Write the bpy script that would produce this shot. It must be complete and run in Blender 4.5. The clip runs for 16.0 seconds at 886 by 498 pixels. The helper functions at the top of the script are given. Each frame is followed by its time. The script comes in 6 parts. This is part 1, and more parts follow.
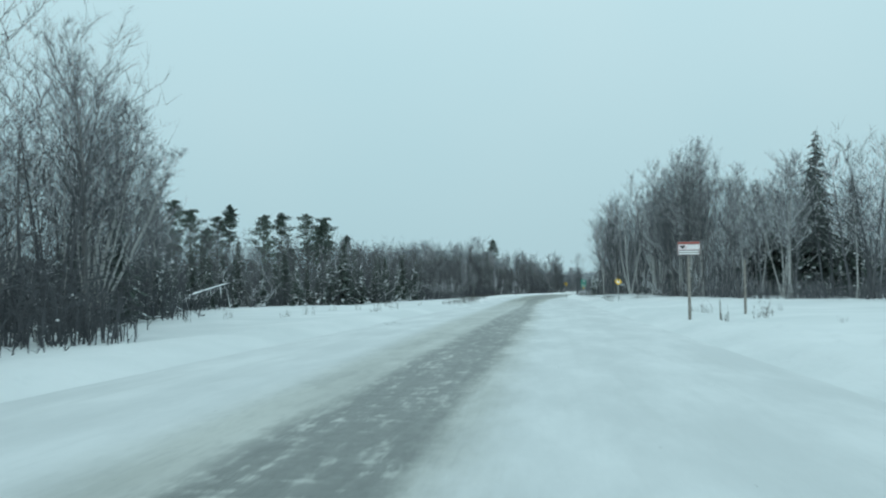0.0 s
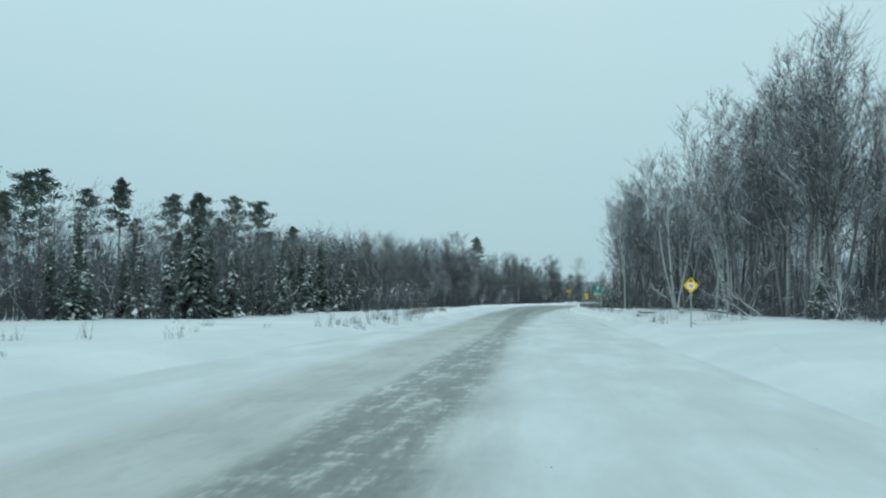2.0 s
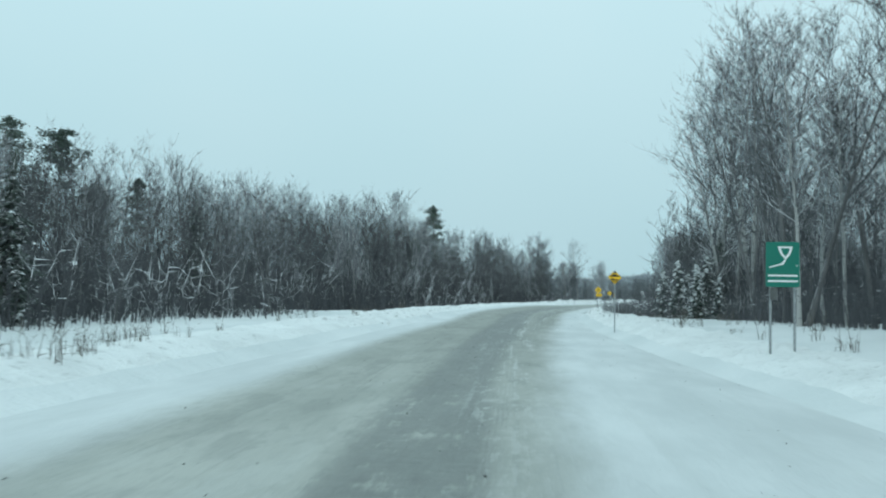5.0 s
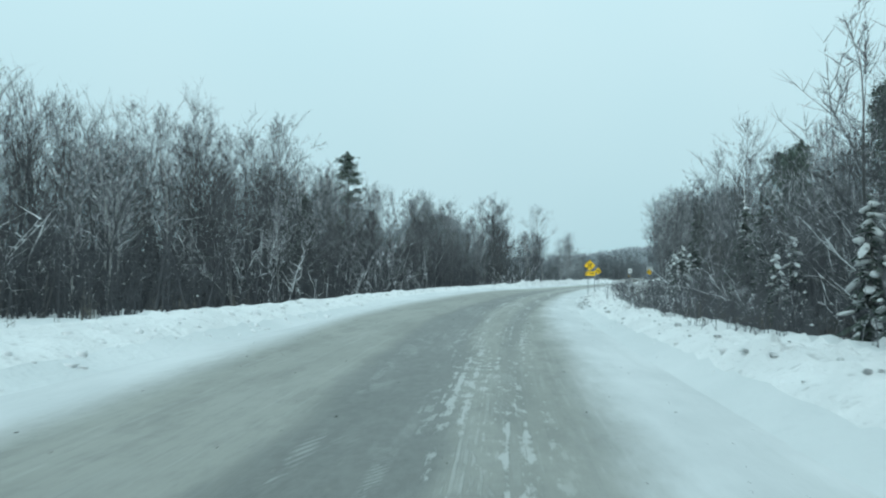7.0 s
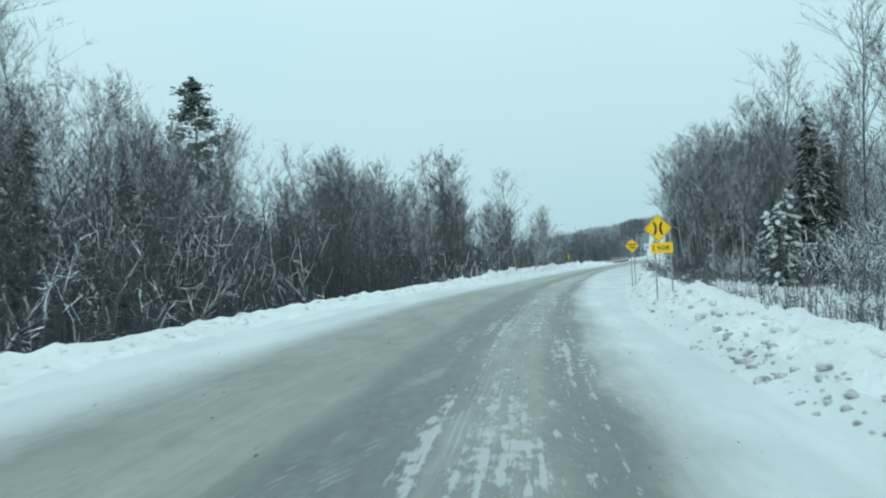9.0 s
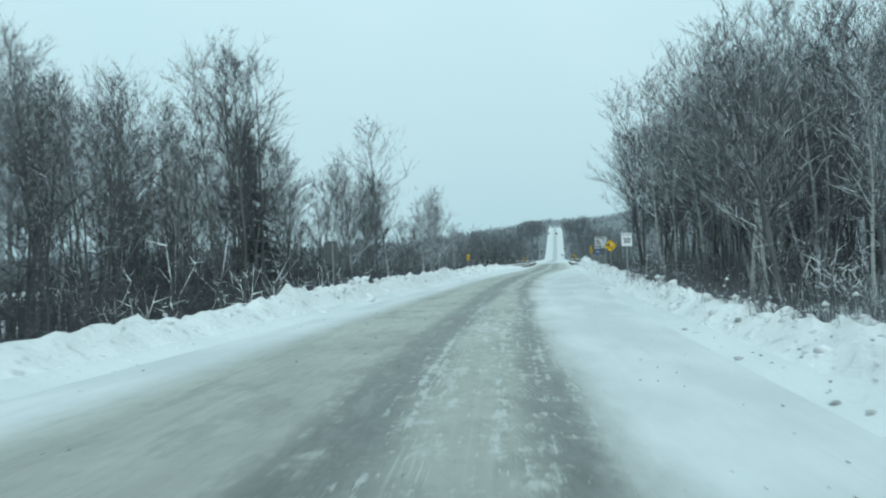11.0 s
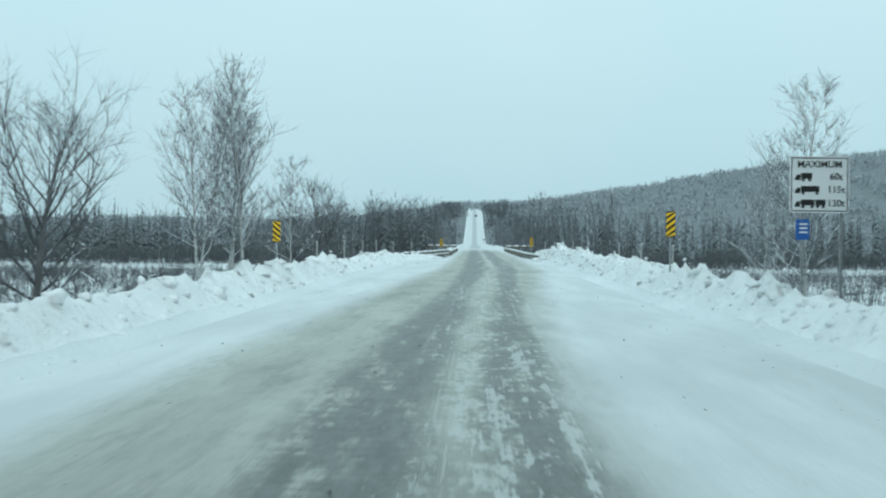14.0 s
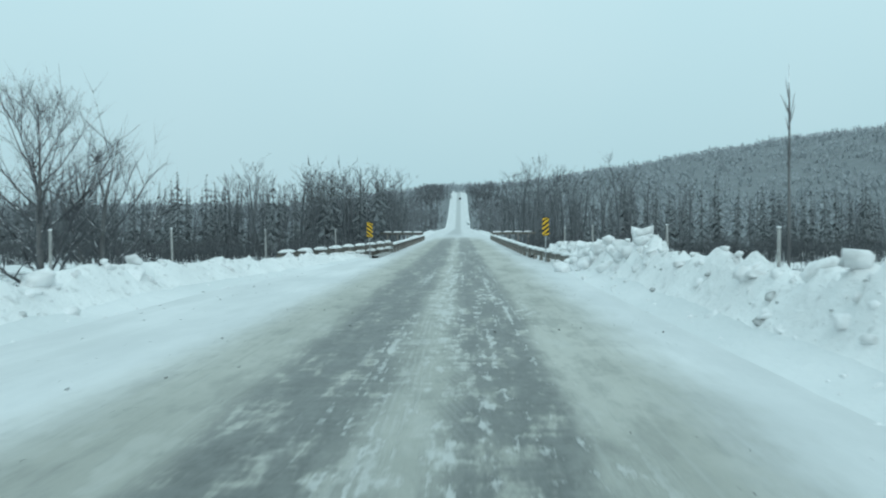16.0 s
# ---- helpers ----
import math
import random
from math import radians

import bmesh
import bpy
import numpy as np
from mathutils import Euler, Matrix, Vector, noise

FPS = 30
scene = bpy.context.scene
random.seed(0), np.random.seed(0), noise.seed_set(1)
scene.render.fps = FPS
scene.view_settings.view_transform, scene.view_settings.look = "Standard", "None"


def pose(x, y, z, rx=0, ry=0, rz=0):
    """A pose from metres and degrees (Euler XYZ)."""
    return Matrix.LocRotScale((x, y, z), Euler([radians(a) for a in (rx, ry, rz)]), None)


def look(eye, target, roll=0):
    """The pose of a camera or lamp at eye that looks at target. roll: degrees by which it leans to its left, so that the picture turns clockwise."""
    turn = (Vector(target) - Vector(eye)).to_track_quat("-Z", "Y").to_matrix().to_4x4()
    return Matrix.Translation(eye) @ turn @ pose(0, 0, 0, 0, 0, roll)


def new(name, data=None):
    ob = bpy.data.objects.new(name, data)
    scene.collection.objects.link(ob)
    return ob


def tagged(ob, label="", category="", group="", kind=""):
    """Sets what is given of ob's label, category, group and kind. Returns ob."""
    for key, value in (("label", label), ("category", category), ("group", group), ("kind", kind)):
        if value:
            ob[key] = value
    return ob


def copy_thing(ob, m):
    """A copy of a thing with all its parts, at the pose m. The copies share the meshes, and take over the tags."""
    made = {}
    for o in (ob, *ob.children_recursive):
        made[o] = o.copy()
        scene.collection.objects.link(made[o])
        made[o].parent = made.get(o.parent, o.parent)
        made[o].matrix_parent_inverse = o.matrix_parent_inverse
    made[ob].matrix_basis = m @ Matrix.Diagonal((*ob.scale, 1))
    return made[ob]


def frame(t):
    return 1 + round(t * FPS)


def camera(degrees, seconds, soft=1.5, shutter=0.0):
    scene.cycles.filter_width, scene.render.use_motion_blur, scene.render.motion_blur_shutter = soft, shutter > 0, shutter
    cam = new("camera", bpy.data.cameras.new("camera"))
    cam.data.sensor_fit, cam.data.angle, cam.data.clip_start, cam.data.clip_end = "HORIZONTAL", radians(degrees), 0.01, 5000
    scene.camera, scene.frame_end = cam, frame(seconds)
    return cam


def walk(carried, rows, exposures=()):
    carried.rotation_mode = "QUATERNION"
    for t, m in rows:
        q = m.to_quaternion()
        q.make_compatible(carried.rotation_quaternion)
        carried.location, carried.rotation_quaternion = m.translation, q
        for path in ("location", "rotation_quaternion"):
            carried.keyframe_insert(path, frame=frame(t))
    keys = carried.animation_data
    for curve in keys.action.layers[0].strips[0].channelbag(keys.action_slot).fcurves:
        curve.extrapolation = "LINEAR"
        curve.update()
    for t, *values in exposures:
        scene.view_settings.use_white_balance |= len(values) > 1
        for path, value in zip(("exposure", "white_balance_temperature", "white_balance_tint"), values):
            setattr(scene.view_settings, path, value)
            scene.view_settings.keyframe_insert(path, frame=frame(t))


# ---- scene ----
# ---- camera ----
cam = camera(53.5, 16.0, soft=2.1, shutter=0.12)
PATH = [
    (0.0, pose(-0.00, 0.00, 1.93, 92.70, 0.65, 2.26)),
    (0.5, pose(1.31, 13.44, 1.93, 93.17, 1.79, 4.04)),
    (1.0, pose(2.41, 26.93, 1.93, 93.62, 0.24, 3.75)),
    (1.5, pose(3.34, 40.35, 1.93, 93.21, -0.76, 2.75)),
    (2.0, pose(4.21, 53.63, 1.93, 93.18, -0.52, 1.90)),
    (2.5, pose(5.19, 66.71, 1.93, 93.49, -0.76, 1.16)),
    (3.0, pose(5.98, 79.76, 1.93, 93.36, -1.61, 0.38)),
    (3.5, pose(6.80, 92.47, 1.93, 93.19, -1.84, -0.15)),
    (4.0, pose(7.58, 105.06, 1.93, 92.95, -1.40, -0.09)),
    (4.5, pose(8.28, 117.60, 1.93, 92.91, -1.20, 0.21)),
    (5.0, pose(9.02, 130.07, 1.93, 92.91, -1.00, 0.46)),
    (5.5, pose(9.89, 142.42, 1.93, 92.78, -0.85, 0.44)),
    (6.0, pose(11.01, 154.62, 1.93, 92.37, -1.03, -0.13)),
    (6.5, pose(12.45, 166.63, 1.93, 91.92, -0.74, -1.40)),
    (7.0, pose(13.55, 178.45, 1.93, 91.68, -0.33, -2.54)),
    (7.5, pose(14.75, 190.65, 1.93, 91.46, 0.53, -2.81)),
    (8.0, pose(16.14, 203.11, 1.93, 91.16, 1.50, -2.14)),
    (8.5, pose(17.72, 215.05, 1.93, 90.98, 2.22, -3.12)),
    (9.0, pose(19.64, 226.47, 1.93, 91.04, 3.14, -4.92)),
    (9.5, pose(21.85, 238.65, 1.93, 91.27, 3.66, -6.70)),
    (10.0, pose(24.41, 251.16, 1.93, 91.20, 3.50, -8.41)),
    (10.5, pose(27.25, 263.62, 1.93, 91.05, 3.00, -10.13)),
    (11.0, pose(30.36, 276.02, 1.93, 90.77, 2.20, -11.79)),
    (11.5, pose(33.69, 288.37, 1.93, 90.34, 1.20, -13.36)),
    (12.0, pose(37.21, 300.67, 1.93, 89.72, 0.62, -14.76)),
    (12.5, pose(40.96, 313.08, 1.93, 89.86, 0.38, -17.22)),
    (13.0, pose(44.75, 325.33, 1.93, 89.88, 0.39, -17.71)),
    (13.5, pose(48.52, 337.11, 1.93, 89.73, -0.26, -17.84)),
    (14.0, pose(52.39, 348.41, 1.93, 89.45, -0.50, -17.29)),
    (14.5, pose(56.53, 359.91, 1.93, 89.01, -0.57, -17.31)),
    (15.0, pose(60.98, 371.44, 1.93, 88.85, -1.03, -18.23)),
    (15.5, pose(65.41, 382.94, 1.93, 88.67, -0.61, -19.05)),
    (16.0, pose(70.28, 394.26, 1.93, 88.45, 0.26, -18.17)),
]
walk(cam, PATH, [(0.0, -0.1), (0.5, -0.03), (1.2, -0.14), (2.5, -0.12), (6.0, 0.06), (9.0, 0.1), (12.0, 0.08), (13.0, 0.12), (14.5, 0.07), (16.0, 0.02)])

# ---- light ----
world = bpy.data.worlds.new("overcast")
scene.world = world
world.use_nodes = True
wn, wl = world.node_tree.nodes, world.node_tree.links
wn.clear()
sky = wn.new("ShaderNodeTexSky")
sky.sky_type, sky.sun_disc = "NISHITA", False
sky.sun_elevation, sky.sun_rotation = radians(38), radians(190)
sky.air_density, sky.dust_density = 1.5, 6.0
grey = wn.new("ShaderNodeHueSaturation")
grey.inputs["Saturation"].default_value, grey.inputs["Value"].default_value = 0.3, 0.06
coord, split = wn.new("ShaderNodeTexCoord"), wn.new("ShaderNodeSeparateXYZ")
ramp = wn.new("ShaderNodeValToRGB")
ramp.color_ramp.elements[0].position, ramp.color_ramp.elements[0].color = 0.0, (0.458, 0.685, 0.752, 1)
ramp.color_ramp.elements[1].position, ramp.color_ramp.elements[1].color = 0.42, (0.604, 0.88, 0.957, 1)
cloud = wn.new("ShaderNodeTexNoise")
cloud.inputs["Scale"].default_value, cloud.inputs["Detail"].default_value = 1.6, 3
cloudmix = wn.new("ShaderNodeMixRGB")
cloudmix.blend_type, cloudmix.inputs[0].default_value = "OVERLAY", 0.18
veil = wn.new("ShaderNodeMixRGB")
veil.inputs[0].default_value = 0.93
back, out = wn.new("ShaderNodeBackground"), wn.new("ShaderNodeOutputWorld")
back.inputs["Strength"].default_value = 1.0
wl.new(coord.outputs["Generated"], split.inputs[0])
wl.new(coord.outputs["Generated"], cloud.inputs["Vector"])
wl.new(split.outputs["Z"], ramp.inputs[0])
wl.new(ramp.outputs["Color"], cloudmix.inputs[1])
wl.new(cloud.outputs["Fac"], cloudmix.inputs[2])
wl.new(sky.outputs["Color"], grey.inputs["Color"])
wl.new(grey.outputs["Color"], veil.inputs[1])
wl.new(cloudmix.outputs["Color"], veil.inputs[2])
wl.new(veil.outputs["Color"], back.inputs["Color"])
wl.new(back.outputs["Background"], out.inputs["Surface"])

sun = new("sun", bpy.data.lights.new("sun", "SUN"))
sun.data.energy, sun.data.angle, sun.data.color = 0.85, radians(60), (0.86, 1.0, 1.02)
sun.matrix_world = look((0, 0, 100), (22, 126, 0))

# ---- materials ----


class Nodes:
    """A material's node tree, with short calls for the nodes used here."""

    def __init__(self, name, rough=0.8, metal=0.0):
        self.m = bpy.data.materials.new(name)
        self.m.use_nodes = True
        self.n, self.l = self.m.node_tree.nodes, self.m.node_tree.links
        self.b = self.n["Principled BSDF"]
        self.b.inputs["Roughness"].default_value = rough
        self.b.inputs["Metallic"].default_value = metal
        self.tc = self.n.new("ShaderNodeTexCoord")

    def noise(self, scale, detail=4, vec=None, stretch=None, rough=0.55):
        t = self.n.new("ShaderNodeTexNoise")
        t.inputs["Scale"].default_value, t.inputs["Detail"].default_value = scale, detail
        t.inputs["Roughness"].default_value = rough
        src = vec or self.tc.outputs["Object"]
        if stretch:
            mp = self.n.new("ShaderNodeMapping")
            mp.inputs["Scale"].default_value = stretch
            self.l.new(src, mp.inputs["Vector"])
            src = mp.outputs["Vector"]
        self.l.new(src, t.inputs["Vector"])
        return t.outputs["Fac"]

    def remap(self, v, a, b, c=0.0, d=1.0):
        t = self.n.new("ShaderNodeMapRange")
        t.interpolation_type = "SMOOTHSTEP"
        for k, x in enumerate((a, b, c, d)):
            t.inputs[k + 1].default_value = x
        self.l.new(v, t.inputs[0])
        return t.outputs[0]

    def math(self, op, a, b=0.0):
        t = self.n.new("ShaderNodeMath")
        t.operation = op
        for k, x in enumerate((a, b)):
            if isinstance(x, (int, float)):
                t.inputs[k].default_value = x
            else:
                self.l.new(x, t.inputs[k])
        return t.outputs[0]

    def mix(self, fac, a, b):
        t = self.n.new("ShaderNodeMixRGB")
        for k, x in enumerate((fac, a, b)):
            if isinstance(x, (int, float)):
                t.inputs[k].default_value = x
            elif isinstance(x, tuple):
                t.inputs[k].default_value = (*x, 1)
            else:
                self.l.new(x, t.inputs[k])
        return t.outputs[0]

    def colour(self, c):
        if isinstance(c, tuple):
            self.b.inputs["Base Color"].default_value = (*c, 1)
        else:
            self.l.new(c, self.b.inputs["Base Color"])
        return self

    def rough(self, r):
        self.l.new(r, self.b.inputs["Roughness"])
        return self

    def bump(self, h, strength=0.4, dist=0.05):
        t = self.n.new("ShaderNodeBump")
        t.inputs["Strength"].default_value, t.inputs["Distance"].default_value = strength, dist
        self.l.new(h, t.inputs["Height"])
        self.l.new(t.outputs["Normal"], self.b.inputs["Normal"])
        return self

    def up(self):
        g, s = self.n.new("ShaderNodeNewGeometry"), self.n.new("ShaderNodeSeparateXYZ")
        self.l.new(g.outputs["Normal"], s.inputs[0])
        return s.outputs["Z"]

    def island(self):
        return self.n.new("ShaderNodeNewGeometry").outputs["Random Per Island"]

    def each(self):
        return self.n.new("ShaderNodeObjectInfo").outputs["Random"]


def snow_material():
    k = Nodes("snow", 0.75)
    big, mid, fine = k.noise(0.12, 3), k.noise(1.3, 5), k.noise(9.0, 4)
    c = k.mix(k.remap(big, 0.35, 0.7), (0.665, 0.69, 0.695), (0.765, 0.78, 0.785))
    c = k.mix(k.math("MULTIPLY", k.remap(mid, 0.6, 0.78), 0.3), c, (0.54, 0.565, 0.575))
    h = k.math("ADD", mid, k.math("MULTIPLY", fine, 0.25))
    return k.colour(c).bump(h, 0.7, 0.16).m


def hazed_litter_material():
    k = Nodes("hazed_woodland_floor", 0.9)
    n, m = k.noise(0.15, 4), k.noise(1.1, 4)
    # litter toned blue-grey to sink into the haze painted on the far trees
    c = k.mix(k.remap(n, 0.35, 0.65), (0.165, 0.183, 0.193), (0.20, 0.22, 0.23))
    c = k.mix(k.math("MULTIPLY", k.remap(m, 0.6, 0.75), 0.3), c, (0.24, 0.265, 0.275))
    return k.colour(c).bump(m, 0.6, 0.3).m


def clod_material():
    k = Nodes("ploughed_snow", 0.8)
    mid, fine = k.noise(2.5, 4), k.noise(14.0, 4)
    c = k.mix(k.remap(mid, 0.42, 0.7), (0.80, 0.81, 0.815), (0.62, 0.63, 0.63))
    c = k.mix(k.math("MULTIPLY", k.remap(fine, 0.62, 0.75), 0.4), c, (0.34, 0.34, 0.33))
    return k.colour(c).bump(fine, 0.6, 0.03).m


def bank_material():
    """Snow thrown up by the plough, with grit and ice ground into it."""
    k = Nodes("ploughed_bank", 0.8)
    big, mid, fine = k.noise(0.5, 3), k.noise(3.2, 5), k.noise(16.0, 4)
    c = k.mix(k.remap(big, 0.35, 0.65), (0.78, 0.79, 0.79), (0.86, 0.87, 0.87))
    # grey patches and specks: grit, plus painted shade of gaps and dents
    c = k.mix(k.math("MULTIPLY", k.remap(mid, 0.58, 0.70), 0.55), c, (0.46, 0.465, 0.46))
    c = k.mix(k.math("MULTIPLY", k.remap(fine, 0.64, 0.72), 0.6), c, (0.25, 0.25, 0.24))
    h = k.math("ADD", mid, k.math("MULTIPLY", fine, 0.3))
    return k.colour(c).bump(h, 1.0, 0.12).m


def road_material():
    """Packed snow and thin grey ice on asphalt; u is metres across, v metres along."""
    k = Nodes("packed_snow_road", 0.55)
    uv = k.tc.outputs["UV"]
    s = k.n.new("ShaderNodeSeparateXYZ")
    k.l.new(uv, s.inputs[0])
    u, v = s.outputs["X"], s.outputs["Y"]
    streak = k.noise(1.0, 5, uv, (1.7, 0.10, 1), 0.6)
    fine = k.noise(1.0, 6, uv, (5.0, 1.6, 1), 0.7)
    blotch = k.noise(1.0, 5, uv, (0.5, 0.14, 1), 0.6)
    patch = k.noise(1.0, 6, uv, (2.8, 0.55, 1), 0.7)
    cross = k.noise(1.0, 4, uv, (0.9, 3.2, 1), 0.65)
    lines = k.noise(1.0, 4, uv, (9.0, 0.07, 1), 0.6)

    def profile(*rows):
        """A value that changes along the road: rows of metres along and the value."""
        r = k.n.new("ShaderNodeValToRGB")
        e = r.color_ramp.elements
        while len(e) < len(rows):
            e.new(0.5)
        for q, (x, y) in zip(e, rows):
            q.position = x / 500
            c = (y + 10) / 20
            q.color = (c, c, c, 1)
        k.l.new(k.math("MULTIPLY", v, 1 / 500), r.inputs[0])
        return k.math("SUBTRACT", k.math("MULTIPLY", r.outputs[0], 20), 10)

    def between(x, a, b, soft):
        return k.math("MULTIPLY", k.remap(k.math("SUBTRACT", x, a), -soft, soft), k.remap(k.math("SUBTRACT", x, b), -soft, soft, 1, 0))

    def times(*xs):
        r = xs[0]
        for x in xs[1:]:
            r = k.math("MULTIPLY", r, x)
        return r

    def blend(*pairs):
        r = None
        for x, w in pairs:
            q = k.math("MULTIPLY", x, w)
            r = q if r is None else k.math("ADD", r, q)
        return r

    # where the grey film and the two bare wheel tracks run
    film_l = profile((0, -5.2), (50, -6.0), (165, -5.9), (190, -5.4), (214, -6.2), (238, -5.6), (315, -5.0), (365, -4.7), (393, -3.8), (414, -2.8), (445, -2.6))
    film_r = profile((0, -1.3), (60, -0.6), (110, -0.8), (165, 0.9), (200, 2.0), (240, 1.7), (315, 1.2), (365, 0.75), (385, 1.9), (414, 4.0), (445, 4.2))
    a_l = profile((0, -4.1), (55, -3.4), (105, -2.5), (165, -2.6), (190, -2.3), (214, -3.1), (238, -2.5), (315, -1.9), (365, -2.4), (393, -1.4), (414, -1.2))
    a_r = profile((0, -1.9), (55, -1.2), (105, -1.1), (165, -0.8), (190, -0.25), (214, -1.0), (238, -0.9), (328, -0.9), (365, -1.0), (393, -0.4), (414, 0.4))
    b_l = profile((150, -0.3), (190, 0.3), (214, 0.1), (238, 0.35), (315, 0.55), (328, 0.0), (365, -0.4), (393, 0.6), (414, 1.1))
    b_r = profile((150, -0.2), (190, 0.6), (214, 0.7), (238, 1.15), (315, 1.1), (328, 0.6), (365, 0.5), (393, 1.4), (414, 2.5))
    strong_a = profile((0, 0.8), (55, 0.8), (100, 0.6), (165, 0.7), (250, 0.75), (330, 0.9), (420, 0.95))
    strong_b = profile((0, 0), (170, 0), (215, 0.5), (260, 0.8), (330, 0.85), (420, 0.95))
    solid = profile((0, 0.03), (100, 0.0), (150, 0.05), (190, 0.09), (245, 0.06), (300, 0.025), (420, 0.025))
    late = k.remap(v, 120, 165)
    wob = k.math("ADD", u, blend((k.math("SUBTRACT", blotch, 0.5), 0.9), (k.math("SUBTRACT", fine, 0.5), 0.5), (k.math("SUBTRACT", patch, 0.5), 0.6)))
    mottle = k.math("ADD", blend((patch, 0.45), (streak, 0.15), (cross, 0.2), (fine, 0.2)), solid)
    near = k.remap(v, 500, 560, 1, 0)
    film = times(between(wob, film_l, film_r, 0.75), near, profile((0, 0.75), (90, 0.6), (150, 0.95), (180, 1.0)))
    bare_a = times(between(wob, a_l, a_r, 0.3), strong_a, k.remap(mottle, 0.44, 0.53))
    bare_b = times(between(wob, b_l, b_r, 0.22), strong_b, k.remap(mottle, 0.45, 0.54))
    bare = times(k.math("MAXIMUM", bare_a, bare_b), near)
    core = times(late, between(wob, a_r, b_l, 0.3))
    middle = times(late, between(wob, k.math("SUBTRACT", a_r, 0.5), k.math("ADD", b_r, 0.25), 0.35))
    white = k.math("MULTIPLY", near, k.math("MAXIMUM", times(core, k.remap(mottle, 0.525, 0.465)), times(middle, k.remap(blend((fine, 0.45), (streak, 0.3), (lines, 0.25)), 0.478, 0.435))))

    # ribs pressed by tyres, in strips beside the tracks
    def ribs(angle, scale):
        w = k.n.new("ShaderNodeTexWave")
        w.inputs["Scale"].default_value, w.inputs["Distortion"].default_value = scale, 0.6
        w.inputs["Detail Scale"].default_value = 0.6
        w.bands_direction = "X"
        mp = k.n.new("ShaderNodeMapping")
        mp.inputs["Rotation"].default_value = (0, 0, radians(angle))
        k.l.new(uv, mp.inputs["Vector"])
        k.l.new(mp.outputs["Vector"], w.inputs["Vector"])
        return k.remap(w.outputs["Fac"], 0.3, 0.7)

    strip_1 = times(late, between(u, k.math("ADD", a_r, 0.02), k.math("ADD", a_r, 0.42), 0.04), ribs(0, 3.6))
    strip_2 = times(late, between(u, k.math("SUBTRACT", a_r, 0.95), k.math("SUBTRACT", a_r, 0.55), 0.05), ribs(28, 4.0), k.remap(blotch, 0.5, 0.56), k.remap(v, 380, 400, 1, 0.2))
    strip_4 = times(k.remap(v, 150, 165), k.remap(v, 250, 270, 1, 0), between(u, k.math("ADD", a_l, 0.35), k.math("ADD", a_l, 1.0), 0.06), ribs(16, 3.0), k.remap(blotch, 0.44, 0.52))
    strip_3 = times(late, between(u, k.math("SUBTRACT", b_l, 0.15), k.math("ADD", b_l, 0.25), 0.05), ribs(-12, 3.8), k.remap(blotch, 0.52, 0.46), k.remap(v, 330, 380, 1, 0.25))
    tread = k.math("MAXIMUM", k.math("MAXIMUM", strip_1, strip_4), k.math("MAXIMUM", strip_2, strip_3))
    tread = times(tread, k.remap(patch, 0.46, 0.54), k.remap(streak, 0.40, 0.56))

    c_snow = k.mix(k.remap(blotch, 0.35, 0.7), (0.59, 0.61, 0.615), (0.715, 0.73, 0.735))
    c_snow = k.mix(k.math("MULTIPLY", k.remap(streak, 0.5, 0.68), 0.28), c_snow, (0.54, 0.56, 0.555))
    c_film = k.mix(k.remap(blotch, 0.3, 0.7), (0.34, 0.347, 0.312), (0.47, 0.473, 0.43))
    c_film = k.mix(k.math("MULTIPLY", k.remap(fine, 0.48, 0.66), 0.4), c_film, (0.27, 0.28, 0.26))
    smudge = k.noise(1.0, 4, uv, (1.1, 0.32, 1), 0.6)
    c_film = k.mix(k.math("MULTIPLY", k.remap(smudge, 0.52, 0.62), 0.4), c_film, (0.20, 0.207, 0.19))
    c_film = k.mix(k.math("MULTIPLY", k.remap(smudge, 0.44, 0.36), 0.35), c_film, (0.52, 0.53, 0.50))
    worn = k.math("MULTIPLY", k.remap(v, 125, 175), k.remap(v, 255, 315, 1, 0))
    c_film = k.mix(k.math("MULTIPLY", worn, 0.5), c_film, (0.206, 0.21, 0.19))
    c_film = k.mix(k.math("MULTIPLY", times(k.remap(lines, 0.54, 0.62), k.remap(patch, 0.42, 0.6)), 0.28), c_film, (0.46, 0.475, 0.455))
    c_film = k.mix(k.math("MULTIPLY", times(k.remap(lines, 0.46, 0.38), k.remap(patch, 0.58, 0.42)), 0.25), c_film, (0.17, 0.18, 0.17))
    c = k.mix(film, c_snow, c_film)
    far_film = k.math("MULTIPLY", k.remap(v, 520, 620), between(u, -1.7, 1.5, 0.7))
    c = k.mix(k.math("MULTIPLY", far_film, 0.75), c, (0.38, 0.40, 0.40))
    c = k.mix(bare, c, k.mix(k.remap(fine, 0.4, 0.65), (0.066, 0.072, 0.068), (0.13, 0.138, 0.129)))
    c = k.mix(k.math("MULTIPLY", white, 0.72), c, (0.58, 0.595, 0.58))
    c = k.mix(k.math("MULTIPLY", tread, 0.42), c, (0.52, 0.535, 0.52))
    grit = k.noise(6.0, 2, uv)
    c = k.mix(k.remap(grit, 0.76, 0.775), c, (0.12, 0.115, 0.11))
    rough = k.remap(bare, 0, 1, 0.65, 0.42)
    h = blend((fine, 0.5), (patch, 0.6), (cross, 0.3), (tread, 0.3), (white, 0.35))
    return k.colour(c).rough(rough).bump(h, 0.6, 0.07).m


